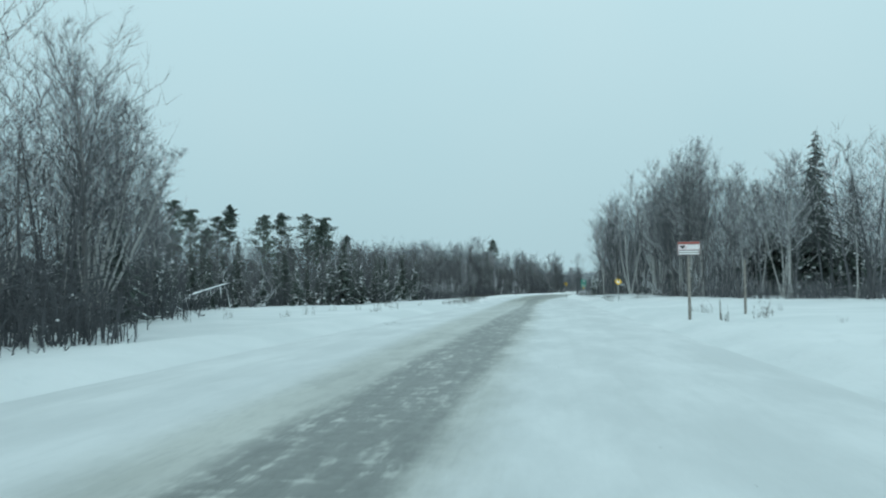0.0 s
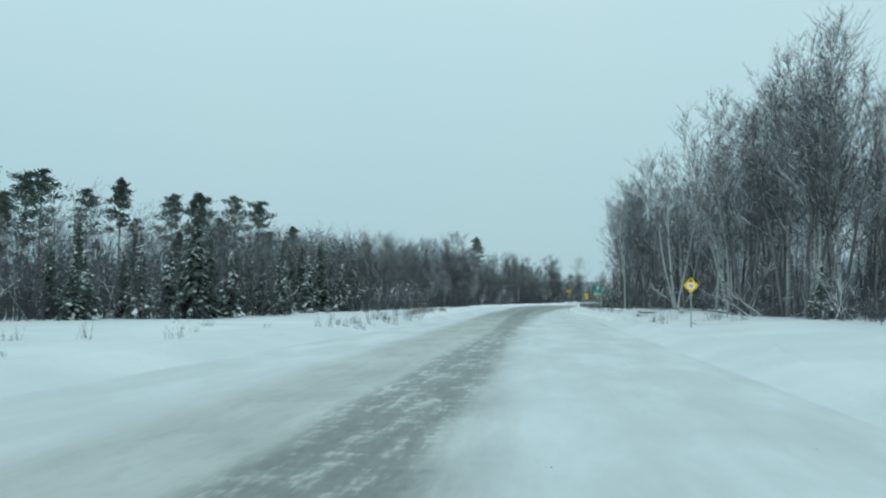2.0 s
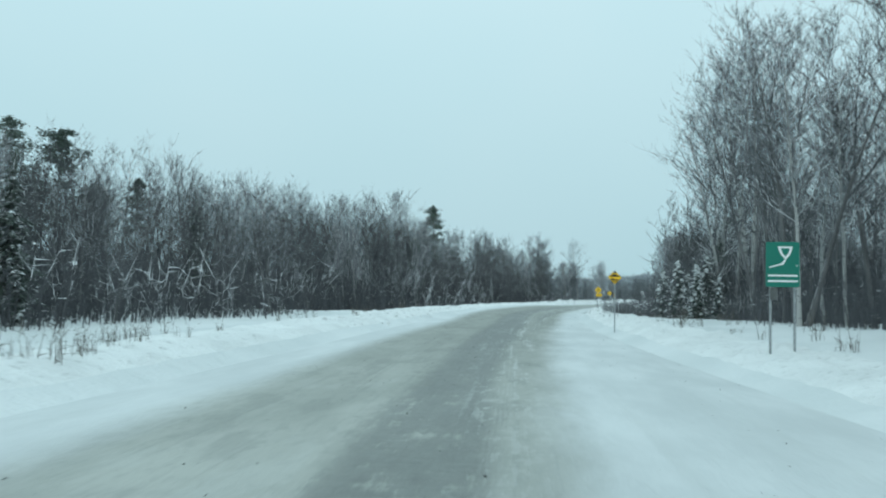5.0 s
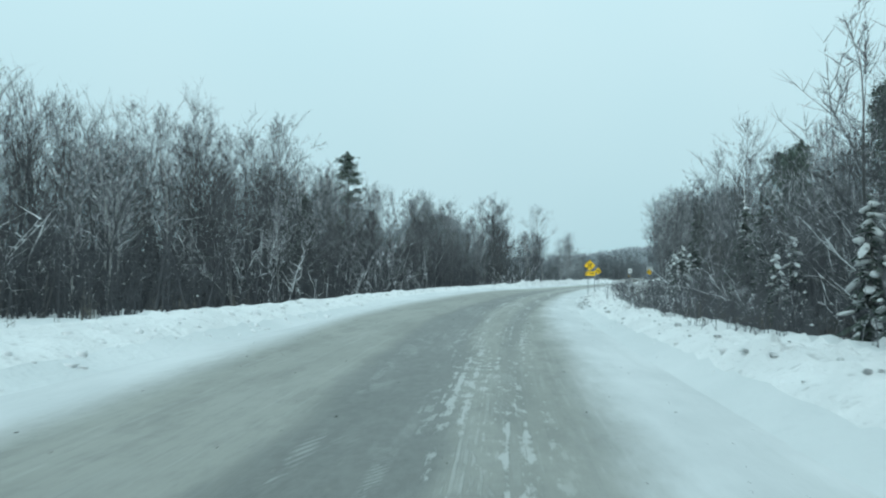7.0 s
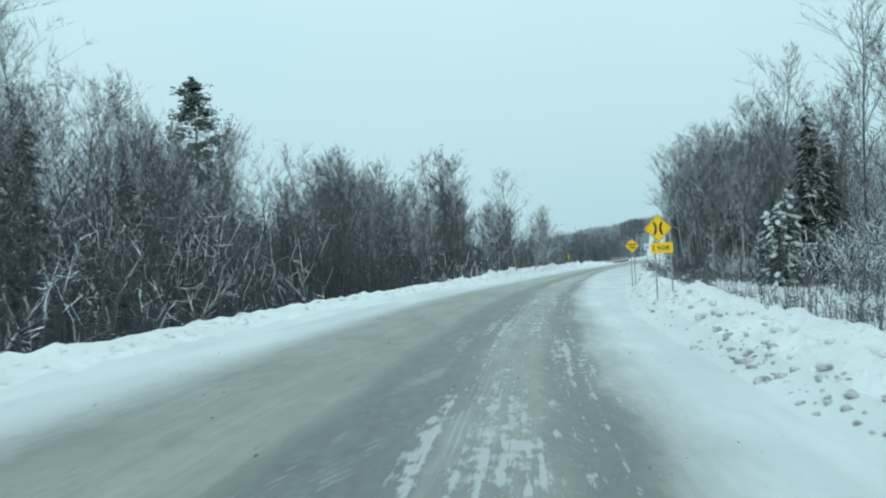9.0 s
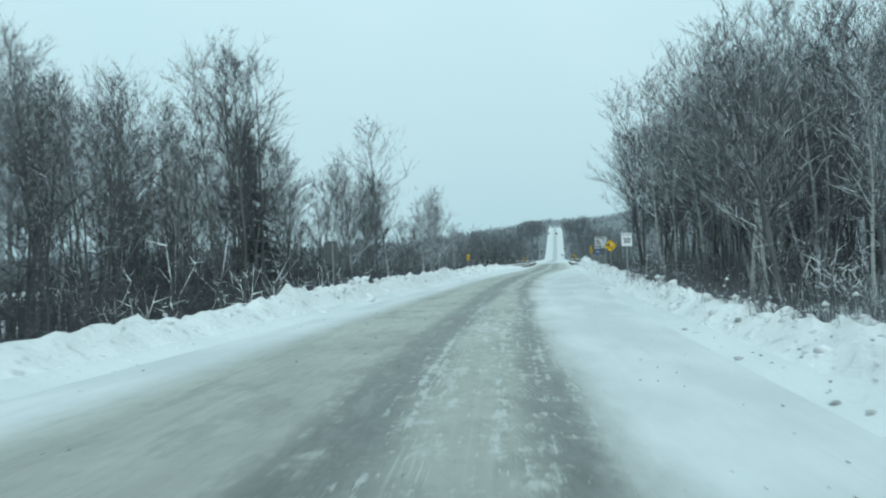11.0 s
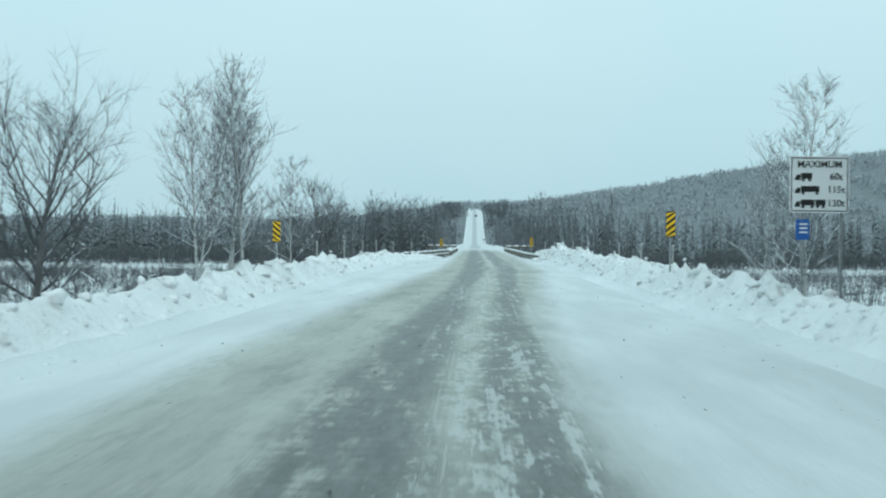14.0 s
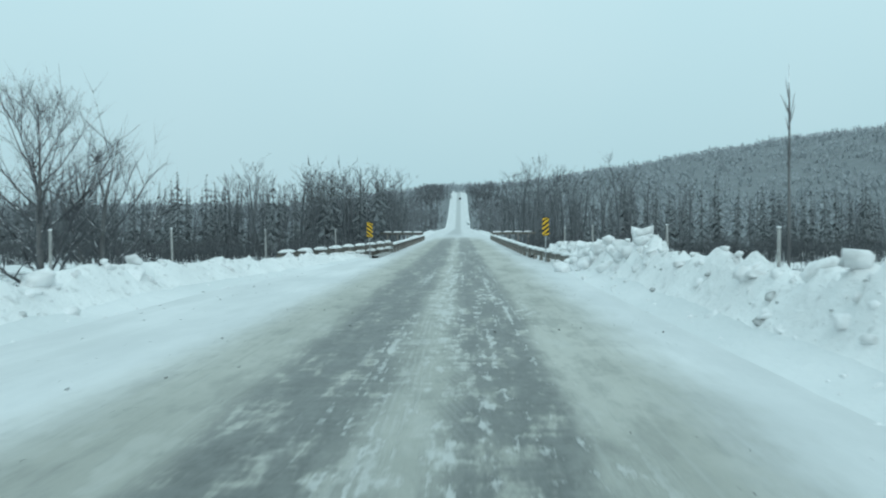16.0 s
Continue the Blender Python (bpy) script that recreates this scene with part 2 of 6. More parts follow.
def bark_material(name, dark, light, snow):
    k = Nodes(name, 0.85)
    n1, n2 = k.noise(1.2, 3, None, (1, 1, 0.35)), k.noise(6.0, 3)
    c = k.mix(k.remap(n1, 0.35, 0.65), dark, light)
    c = k.mix(k.math("MULTIPLY", k.each(), 0.35), c, (0.10, 0.10, 0.105))
    lie = k.math("MULTIPLY", k.remap(k.up(), 0.15, 0.55), k.remap(k.math("ADD", n2, k.math("MULTIPLY", n1, 0.5)), 0.78 - snow, 0.95 - snow))
    return k.colour(k.mix(lie, c, (0.80, 0.83, 0.85))).m


def birch_material():
    k = Nodes("birch_bark", 0.7)
    band = k.noise(2.0, 4, None, (0.6, 0.6, 3.5))
    n2 = k.noise(5.0, 3)
    c = k.mix(k.remap(band, 0.55, 0.68), (0.40, 0.40, 0.39), (0.09, 0.09, 0.09))
    c = k.mix(k.math("MULTIPLY", k.each(), 0.4), c, (0.26, 0.27, 0.27))
    lie = k.math("MULTIPLY", k.remap(k.up(), 0.2, 0.6), k.remap(n2, 0.4, 0.6))
    return k.colour(k.mix(lie, c, (0.80, 0.83, 0.85))).m


def needle_material(name, snow, lift=1.0):
    k = Nodes(name, 0.8)
    n1, n2 = k.noise(3.0, 3), k.noise(0.9, 3)
    c = k.mix(k.island(), tuple(x * lift for x in (0.034, 0.050, 0.042)), tuple(x * lift for x in (0.062, 0.082, 0.068)))
    lie = k.math("MULTIPLY", k.remap(k.up(), 0.25, 0.7), k.remap(k.math("ADD", k.math("MULTIPLY", n1, 0.5), k.math("MULTIPLY", n2, 0.5)), 0.62 - snow, 0.74 - snow))
    return k.colour(k.mix(lie, c, (0.80, 0.83, 0.85))).m


def plain(name, c, rough=0.5, metal=0.0, wear=0.12, scale=8.0):
    k = Nodes(name, rough, metal)
    n = k.noise(scale, 4)
    d = tuple(x * (1 - 2 * wear) for x in c)
    e = tuple(min(1, x * (1 + wear)) for x in c)
    return k.colour(k.mix(k.remap(n, 0.3, 0.7), d, e)).bump(k.noise(scale * 6, 3), 0.1, 0.01).m


def frosted(name, c, snow=0.4):
    """A painted or metal face with blown snow stuck to it in patches."""
    k = Nodes(name, 0.45)
    n = k.noise(4.0, 4)
    return k.colour(k.mix(k.math("MULTIPLY", k.remap(n, 0.74 - snow * 0.3, 0.86 - snow * 0.3), 0.75), c, (0.78, 0.80, 0.8))).m


HAZED_LITTER = hazed_litter_material()
STAINED = plain("stained_ice", (0.47, 0.485, 0.485), 0.75, 0, 0.22, 6.0)
SNOW, CLOD, BANK, ROAD = snow_material(), clod_material(), bank_material(), road_material()
BARK = bark_material("grey_bark", (0.085, 0.086, 0.088), (0.19, 0.19, 0.19), 0.16)
TWIG = bark_material("frosted_twigs", (0.062, 0.065, 0.072), (0.125, 0.130, 0.139), 0.03)
DUSTED = bark_material("snow_dusted_twigs", (0.090, 0.092, 0.10), (0.17, 0.174, 0.184), 0.28)
LACED = bark_material("snow_laced_twigs", (0.075, 0.078, 0.085), (0.14, 0.145, 0.155), 0.34)
SNOWY_BARK = bark_material("snow_caked_bark", (0.075, 0.075, 0.076), (0.17, 0.17, 0.168), 0.3)
# darker copy of the twigs, the shade inside the woods painted in
DEEP_SHADE = bark_material("shaded_wood_twigs", (0.038, 0.041, 0.046), (0.082, 0.086, 0.093), -0.05)
GROVE = bark_material("dark_grove_twigs", (0.070, 0.074, 0.083), (0.125, 0.13, 0.142), -0.1)
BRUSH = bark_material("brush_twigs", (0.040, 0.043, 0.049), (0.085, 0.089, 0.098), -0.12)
# frosted twigs of the far hills, distance haze painted in as pale blue-grey
FAR_TWIG = bark_material("far_frost_haze_twigs", (0.37, 0.41, 0.435), (0.42, 0.455, 0.48), -0.25)
SHORE_TWIG = bark_material("shore_brush_twigs", (0.05, 0.055, 0.06), (0.085, 0.091, 0.098), -0.3)
# paler, bluer twig copies: haze over the middle distance sits in the colour
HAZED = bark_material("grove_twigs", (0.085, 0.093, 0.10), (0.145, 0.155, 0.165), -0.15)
MID_TWIG = bark_material("mid_frost_haze_twigs", (0.15, 0.162, 0.174), (0.20, 0.213, 0.227), -0.15)
BIRCH = birch_material()
LADEN = needle_material("snow_laden_needles", 0.15)
# needles paled to blue-grey, the distance haze held in the colour itself
FAR_SPRUCE = bark_material("far_hazed_needles", (0.135, 0.153, 0.16), (0.17, 0.188, 0.195), -0.12)
SPRUCE, PINE = needle_material("snowy_spruce_needles", 0.10), needle_material("pine_needles", 0.03, 1.7)
STRAW = plain("dry_grass", (0.13, 0.12, 0.105), 0.9)
YELLOW, BLACK = frosted("yellow_sign_face", (0.95, 0.55, 0.008), 0.03), plain("black_sheeting", (0.015, 0.015, 0.015), 0.5)
WHITE, GREEN = frosted("white_sign_face", (0.80, 0.81, 0.81), 0.1), frosted("green_sign_face", (0.0, 0.16, 0.115), 0.25)
BLUE, RED = frosted("blue_sign_face", (0.02, 0.11, 0.38), 0.3), frosted("red_sign_face", (0.40, 0.05, 0.03), 0.1)
STEEL, WOOD = plain("galvanised_steel", (0.36, 0.38, 0.39), 0.45, 0.7), plain("weathered_post_wood", (0.24, 0.22, 0.20), 0.9)
RUST = plain("weathered_rail_steel", (0.16, 0.145, 0.125), 0.6, 0.3, 0.2, 3.0)
ALU = plain("sign_back_aluminium", (0.11, 0.115, 0.115), 0.55, 0.3)
CONCRETE = plain("bridge_concrete", (0.36, 0.36, 0.35), 0.85, 0, 0.2, 2.0)
PAINT, GLASS, TYRE = plain("dark_car_paint", (0.03, 0.032, 0.036), 0.3), plain("car_glass", (0.02, 0.025, 0.03), 0.08), plain("tyre_rubber", (0.02, 0.02, 0.02), 0.9)


def water_material():
    k = Nodes("dark_river", 0.25)
    n = k.noise(0.05, 4)
    return k.colour(k.mix(k.remap(n, 0.36, 0.44), (0.12, 0.13, 0.135), (0.66, 0.685, 0.69))).bump(k.noise(1.5, 3), 0.1, 0.03).m


WATER = water_material()

# ---- the line of the road ----
K = 1.15  # metres to one station along or across the road
SS = np.arange(-120.0, 3200.0, 1.0)
_u = np.clip((SS - 119.4) / (314.6 - 119.4), 0, 1)
PSI = np.radians(4.08 + (19.3 - 4.08) * _u * _u * (3 - 2 * _u))
RX, RY = np.cumsum(np.sin(PSI)), np.cumsum(np.cos(PSI))
RX, RY = RX - RX[120] + 0.27, RY - RY[120]


def at(s, o, z=0.0):
    """The place s stations along the road, o to its right and z above its level."""
    x, y, p = np.interp(s, SS, RX), np.interp(s, SS, RY), np.interp(s, SS, PSI)
    return Vector((x + o * math.cos(p), y - o * math.sin(p), z)) * K


def heading(s):
    return -math.degrees(np.interp(s, SS, PSI))


def table(*rows):
    xs = [r[0] for r in rows]
    return lambda s, k: float(np.interp(s, xs, [r[k] for r in rows]))


# station, half width, bank height, land beyond, on either side
LEFT = table((-80, 8.6, 0.2, 0.0), (60, 8.4, 0.26, 0.0), (105, 7.2, 0.3, 0.1), (145, 6.2, 0.45, 0.0), (180, 5.6, 0.36, -0.2), (195, 5.7, 0.16, -0.8), (210, 5.8, 0.04, -1.5), (240, 5.8, 0.1, -1.4),
             (270, 5.5, 0.7, -1.0), (290, 5.4, 0.85, -1.2), (330, 5.4, 0.75, -1.7), (372, 5.2, 0.85, -2.0), (384, 4.4, 0.5, -2.1), (398, 3.1, 0.32, -2.2), (440, 3.1, 0.2, -2.2), (560, 4.5, 0.5, -1.5), (800, 5.0, 0.5, 0.0), (3200, 5, 0.5, 0))
RIGHT = table((-80, 4.4, 0.24, 0.45), (60, 4.4, 0.26, 0.5), (115, 4.4, 0.25, 0.8), (140, 3.4, 0.35, 0.9), (162, 2.9, 0.5, 0.7), (182, 2.9, 0.45, 0.2), (200, 2.8, 0.45, -0.2), (228, 2.6, 0.55, 0.3),
              (245, 3.3, 0.48, 0.1), (262, 3.6, 0.5, -0.5), (290, 4.0, 0.6, -1.2), (320, 4.1, 0.8, -1.7), (345, 4.2, 1.0, -1.9), (375, 4.4, 1.15, -2.1), (392, 4.7, 0.75, -2.2), (400, 4.6, 0.32, -2.2), (440, 4.6, 0.2, -2.2), (560, 4.5, 0.5, -1.5), (800, 5.0, 0.5, 0.0), (3200, 5, 0.5, 0))
BANKING = table((130, 0), (165, 0.018), (187, 0.036), (197, 0.052), (208, 0.062), (228, 0.06), (240, 0.05), (252, 0.03), (264, 0.012), (285, 0))


def sm(x):
    x = min(1.0, max(0.0, x))
    return x * x * (3 - 2 * x)


def road_z(s, o):
    z = -BANKING(s, 1) * max(-14.0, min(14.0, o))
    return z + 30 * sm((s - 745) / 390)


def hill(s, o):
    """Wooded high land past the river, higher to the right."""
    return 8 * sm((s - 1140) / 120) + 58 * sm((o + 34) / 500) * sm((o - 7) / 40) * sm((s - 640) / 320) - 16 * sm((s - 745) / 390) * sm((-o - 12) / 160)


def ground_z(s, o):
    left = o < 0
    w, h, g = ((LEFT if left else RIGHT)(s, k) for k in (1, 2, 3))
    u = abs(o) - w
    z = road_z(s, o) + hill(s, o)
    if u < 0:
        return z - 0.09 - 3.4 * sm((s - 404) / 3) * sm((434 - s) / 3)
    x, y = s * 0.9, o * 0.9
    lumps = noise.noise((x * 0.35, y * 0.35, 3.0)) * 0.5 + noise.noise((x * 1.1, y * 1.1, 7.0)) * 0.35 + noise.noise((x * 2.6, y * 2.6, 9.0)) * 0.28
    near = sm((s - 235) / 35)
    h -= 0.13 * near * sm((402 - s) / 10)
    rise = sm(u / 1.9) * (1 - near) + near * (0.24 * sm(u / 1.2) + 0.76 * sm((u - 0.85) / 0.95))
    fall = sm((u - 2.3 + 0.8 * near) / (3.0 if s > 188 else 5.0))
    top = h * (1 + 0.5 * lumps) + (0.13 * noise.noise((x * 1.7, y * 1.7, 4.0)) + 0.10 * noise.noise((x * 3.7, y * 3.7, 6.0))) * min(1.0, u) * (1 if s > 150 else 0.4)
    if -20 < s < 402 and 0.25 < u < 5:
        d, cell = noise.voronoi((s * 1.25 + 0.4 * noise.noise((x, y, 2)), o * 1.5, 0.5))
        d2, _c = noise.voronoi((s * 2.9, o * 3.1, 4.5))
        chunk = sm((d[1] - d[0]) * 2.2) * (0.45 + noise.noise((cell[0].x * 5.3, cell[0].y * 7.7, 1.0))) + 0.4 * sm((d2[1] - d2[0]) * 2.0)
        patchy = 0.45 + 0.9 * sm(0.5 + 1.6 * noise.noise((s * 0.16, o * 0.5, 11.0)))
        top += 0.36 * chunk * patchy * sm((u - 0.5 - 0.3 * near) / 0.7) * sm((5 - u) / 1.5) * ((0.12 if left else 0.4) + (0.1 if left else 0.25) * sm((s - 95) / 60) + (0.75 if left else 0.35) * near)
    bank = -0.09 + (top + 0.09) * rise
    land = g + 0.22 * noise.noise((s * 0.05, o * 0.05, 1.0)) + 0.12 * lumps * min(1.0, u / 6)
    zz = bank * (1 - fall) + land * fall
    if 400 < s < 438:
        zz -= 1.5 * sm((s - 400) / 6) * sm((438 - s) / 6)
    return z + zz


# ---- mesh helpers ----


def mesh_of(name, verts, tris, mat, uv=None, smooth=False):
    verts, tris = np.asarray(verts, np.float32).reshape(-1, 3), np.asarray(tris, np.int32)
    k = tris.shape[1]
    me = bpy.data.meshes.new(name)
    me.vertices.add(len(verts))
    me.vertices.foreach_set("co", verts.ravel())
    me.loops.add(tris.size)
    me.loops.foreach_set("vertex_index", tris.ravel())
    me.polygons.add(len(tris))
    me.polygons.foreach_set("loop_start", np.arange(0, tris.size, k, dtype=np.int32))
    if smooth:
        me.polygons.foreach_set("use_smooth", np.ones(len(tris), bool))
    if uv is not None:
        layer = me.uv_layers.new(name="metres")
        layer.data.foreach_set("uv", np.asarray(uv, np.float32)[tris.ravel()].ravel())
    me.materials.append(mat)
    me.update(calc_edges=True)
    me.validate()
    return me


def put(name, me, parent=None, label=""):
    ob = new(name, me)
    if parent:
        ob.parent = parent
    if label:
        ob["label"] = label
    return ob


def part(name, bm, material, parent, label=""):
    me = bpy.data.meshes.new(name)
    bm.to_mesh(me)
    bm.free()
    me.materials.append(material)
    return put(name, me, parent, label)


def thing(name, m, label, category, group="", kind=""):
    ob = new(name)
    ob.empty_display_size = 0.2
    ob.matrix_world = m
    return tagged(ob, label, category, group, kind)


def grid_mesh(name, rows, mat, uv=None, smooth=True):
    n, k = len(rows), len(rows[0])
    i = np.arange(n * k).reshape(n, k)
    q = np.stack([i[:-1, :-1], i[:-1, 1:], i[1:, 1:], i[1:, :-1]], -1).reshape(-1, 4)
    return mesh_of(name, [p for r in rows for p in r], q, mat, uv, smooth)


def box(bm, size, centre, bevel=0.0, turn=None):
    r = bmesh.ops.create_cube(bm, size=1)
    m = Matrix.Translation(centre) @ (turn or Matrix()) @ Matrix.Diagonal((*size, 1))
    bmesh.ops.transform(bm, matrix=m, verts=r["verts"])
    if bevel:
        e = {e for v in r["verts"] for e in v.link_edges}
        bmesh.ops.bevel(bm, geom=list(e), offset=bevel, segments=2, affect="EDGES", clamp_overlap=True)


def prism(outline, y0, y1):
    """A flat plate: an outline in x and z, from y0 to y1."""
    bm = bmesh.new()
    a = [bm.verts.new((x, y0, z)) for x, z in outline]
    b = [bm.verts.new((x, y1, z)) for x, z in outline]
    bm.faces.new(a)
    bm.faces.new(b[::-1])
    for k in range(len(a)):
        j = (k + 1) % len(a)
        bm.faces.new((a[j], a[k], b[k], b[j]))
    bmesh.ops.recalc_face_normals(bm, faces=bm.faces)
    return bm


# ---- ground and road ----
s_rows = np.concatenate([np.arange(-110, -30, 6), np.arange(-30, 160, 0.7), np.arange(160, 258, 0.45), np.arange(258, 402, 0.28), np.arange(402, 420, 0.6), np.arange(420, 560, 3), np.arange(560, 1300, 12), np.arange(1300, 3200, 140)])
u_cols = np.concatenate([np.arange(0, 4.2, 0.2), [4.7, 5.3, 6.2, 7.5, 9, 11, 14, 18, 23, 30, 40, 55, 75, 100, 130, 170, 220, 290, 370, 450]])
far_l = np.concatenate([u_cols, [700, 1100, 1800]])
rows = []
for s in s_rows:
    wl_, wr_ = LEFT(s, 1), RIGHT(s, 1)
    line = [-wl_ - u for u in far_l[::-1]] + [-wl_ * 0.5, 0.0, wr_ * 0.5] + [wr_ + u for u in u_cols]
    rows.append([at(s, o, ground_z(s, o)) for o in line])
land = grid_mesh("ground", rows, SNOW)
land.materials.append(HAZED_LITTER)
land.materials.append(BANK)
wooded = np.zeros((len(s_rows) - 1, len(rows[0]) - 1), np.int32)
mid = len(far_l) + 1
for i, s in enumerate(s_rows[:-1]):
    if 110 < s < 402:
        wooded[i, len(far_l) - 18: len(far_l) - 6] = 2
        wooded[i, len(far_l) + 8: len(far_l) + 20] = 2
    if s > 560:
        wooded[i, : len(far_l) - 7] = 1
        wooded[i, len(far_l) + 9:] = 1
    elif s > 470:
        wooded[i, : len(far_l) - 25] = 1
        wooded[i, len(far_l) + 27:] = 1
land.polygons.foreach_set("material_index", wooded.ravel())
tagged(put("ground", land), "snow-covered roadside land with ploughed banks and open fields", "snowy ground", kind="structure")

s_rows = np.concatenate([np.arange(-60, 405, 0.75), np.arange(405, 700, 3), np.arange(700, 1150, 8)])
rows, uv = [], []
for s in s_rows:
    a, b = -LEFT(s, 1) - 0.35, RIGHT(s, 1) + 0.35
    line = np.linspace(a, b, 25)
    rows.append([])
    for o in line:
        rut = 0.018 * noise.noise((o * 1.6, s * 0.06, 2.0)) + 0.012 * noise.noise((o * 3, s * 0.9, 5.0))
        edge = 0.03 * sm((abs(o - (a + b) / 2) - (b - a) / 2 + 1.2) / 1.2)
        rows[-1].append(at(s, o, road_z(s, o) + rut - edge))
        uv.append((o * K, s * K))
tagged(put("road", grid_mesh("road", rows, ROAD, uv)), "two-lane road under packed snow with grey icy wheel tracks", "road", kind="structure")

rows = [[at(s, o, -2.75) for o in (-900, -450, -150, -40, 0, 40, 150, 300, 450)] for s in (403, 410, 418, 426, 436)]
tagged(put("river", grid_mesh("river", rows, WATER)), "dark half-frozen river between low snowy shores", "water", kind="structure")

# ---- trees ----


class Limbs:
    """Gathers tapered tubes, blades and clumps as triangles."""

    def __init__(self):
        self.v, self.t, self.n = [], [], 0

    def tube(self, pts, radii, sides):
        rings = []
        for k, p in enumerate(pts):
            d = (pts[min(k + 1, len(pts) - 1)] - pts[max(k - 1, 0)]).normalized()
            x = d.orthogonal().normalized()
            y = d.cross(x)
            if k == len(pts) - 1:
                self.v.append(p)
                rings.append([self.n])
                self.n += 1
                break
            ring = []
            for j in range(sides):
                a = 2 * math.pi * j / sides
                self.v.append(p + (x * math.cos(a) + y * math.sin(a)) * radii[k])
                ring.append(self.n)
                self.n += 1
            rings.append(ring)
        for a, b in zip(rings, rings[1:]):
            for j in range(sides):
                j2 = (j + 1) % sides
                if len(b) == 1:
                    self.t.append((a[j], a[j2], b[0]))
                else:
                    self.t += [(a[j], a[j2], b[j2]), (a[j], b[j2], b[j])]

    def twig(self, rng, p, way, length, width):
        """A thin tapering twig off a branch; returns its tip."""
        e = p + (way * 0.65 + Vector((rng.uniform(-1, 1), rng.uniform(-1, 1), rng.uniform(-0.3, 0.85))) * 0.8).normalized() * length
        w = Vector((rng.uniform(-1, 1), rng.uniform(-1, 1), rng.uniform(-1, 1))).cross(e - p).normalized() * width
        self.tri(p - w, p + w, e)
        return e

    def tri(self, a, b, c):
        self.v += [a, b, c]
        self.t.append((self.n, self.n + 1, self.n + 2))
        self.n += 3

    def arrays(self):
        return np.array([tuple(p) for p in self.v], np.float32), np.array(self.t, np.int32)


def bent(rng, start, way, length, n, droop=0.0, wander=0.12):
    pts, p, d = [start], start.copy(), way.normalized()
    for _ in range(n):
        d = (d + Vector((rng.uniform(-1, 1), rng.uniform(-1, 1), rng.uniform(-0.6, 0.6))) * wander + Vector((0, 0, droop))).normalized()
        p = p + d * (length / n)
        pts.append(p)
    return pts


def along(pts, f):
    k = min(int(f * (len(pts) - 1)), len(pts) - 2)
    return pts[k].lerp(pts[k + 1], f * (len(pts) - 1) - k), (pts[k + 1] - pts[k]).normalized()


def bare_tree(seed, h, base=0.35, spread=0.32, limbs=26, subs=6, twigs=8, lean=0.06, forks=1, thick=1.0, tilted=(0.45, 1.0), curl=0.08, fine=0.0085):
    """Trunk and crown of a leafless tree."""
    rng = random.Random(seed)
    trunk, crown = Limbs(), Limbs()
    for f in range(forks):
        a = rng.uniform(0, 6.28)
        ln = lean + (0.16 if forks > 1 else 0) * rng.uniform(0.4, 1)
        hh = h * (1 if f == 0 else rng.uniform(0.7, 0.95))
        stem = bent(rng, Vector((math.cos(a), math.sin(a), 0)) * 0.12 * (forks > 1), Vector((math.cos(a) * ln, math.sin(a) * ln, 1)), hh, 9, 0.03, 0.07)
        r0 = (0.0085 * hh + 0.02) * thick
        trunk.tube(stem, [r0 * (1.25 if k == 0 else 1 - 0.93 * k / 9) for k in range(10)], 6)
        n = max(5, limbs // forks)
        for i in range(n):
            fr = base + (0.985 - base) * (i + rng.random()) / n
            p, d = along(stem, fr)
            az = i * 2.4 + rng.uniform(-0.5, 0.5)
            taper = math.sin(math.pi * min(1, 0.22 + 0.82 * (fr - base) / (1 - base))) ** 0.8
            length = hh * spread * (0.32 + 0.82 * taper) * rng.uniform(0.55, 1.2)
            tilt = rng.uniform(*tilted) * (1.15 - 0.55 * fr)
            w = Vector((math.cos(az) * math.sin(tilt), math.sin(az) * math.sin(tilt), math.cos(tilt)))
            pts = bent(rng, p, w, length, 3, curl, 0.2)
            r = max(0.012, r0 * (1 - 0.9 * fr) * 0.5)
            crown.tube(pts, [r * (1 - 0.75 * k / 3) for k in range(4)], 3)
            for j in range(subs):
                q, dd = along(pts, rng.uniform(0.22, 0.98))
                side = Vector((rng.uniform(-1, 1), rng.uniform(-1, 1), rng.uniform(-0.25, 0.8)))
                l2 = length * rng.uniform(0.28, 0.58)
                e = q + (dd * 0.7 + side * 0.8).normalized() * l2
                w = Vector((rng.uniform(-1, 1), rng.uniform(-1, 1), rng.uniform(-1, 1))).cross(e - q).normalized() * max(fine * 1.35, r * 0.45)
                crown.tri(q - w, q + w, e)
                dd = (e - q).normalized()
                for _ in range(twigs):
                    crown.twig(rng, q.lerp(e, rng.uniform(0.1, 1.0)), dd, l2 * rng.uniform(0.22, 0.62), fine)
    return trunk.arrays(), crown.arrays()


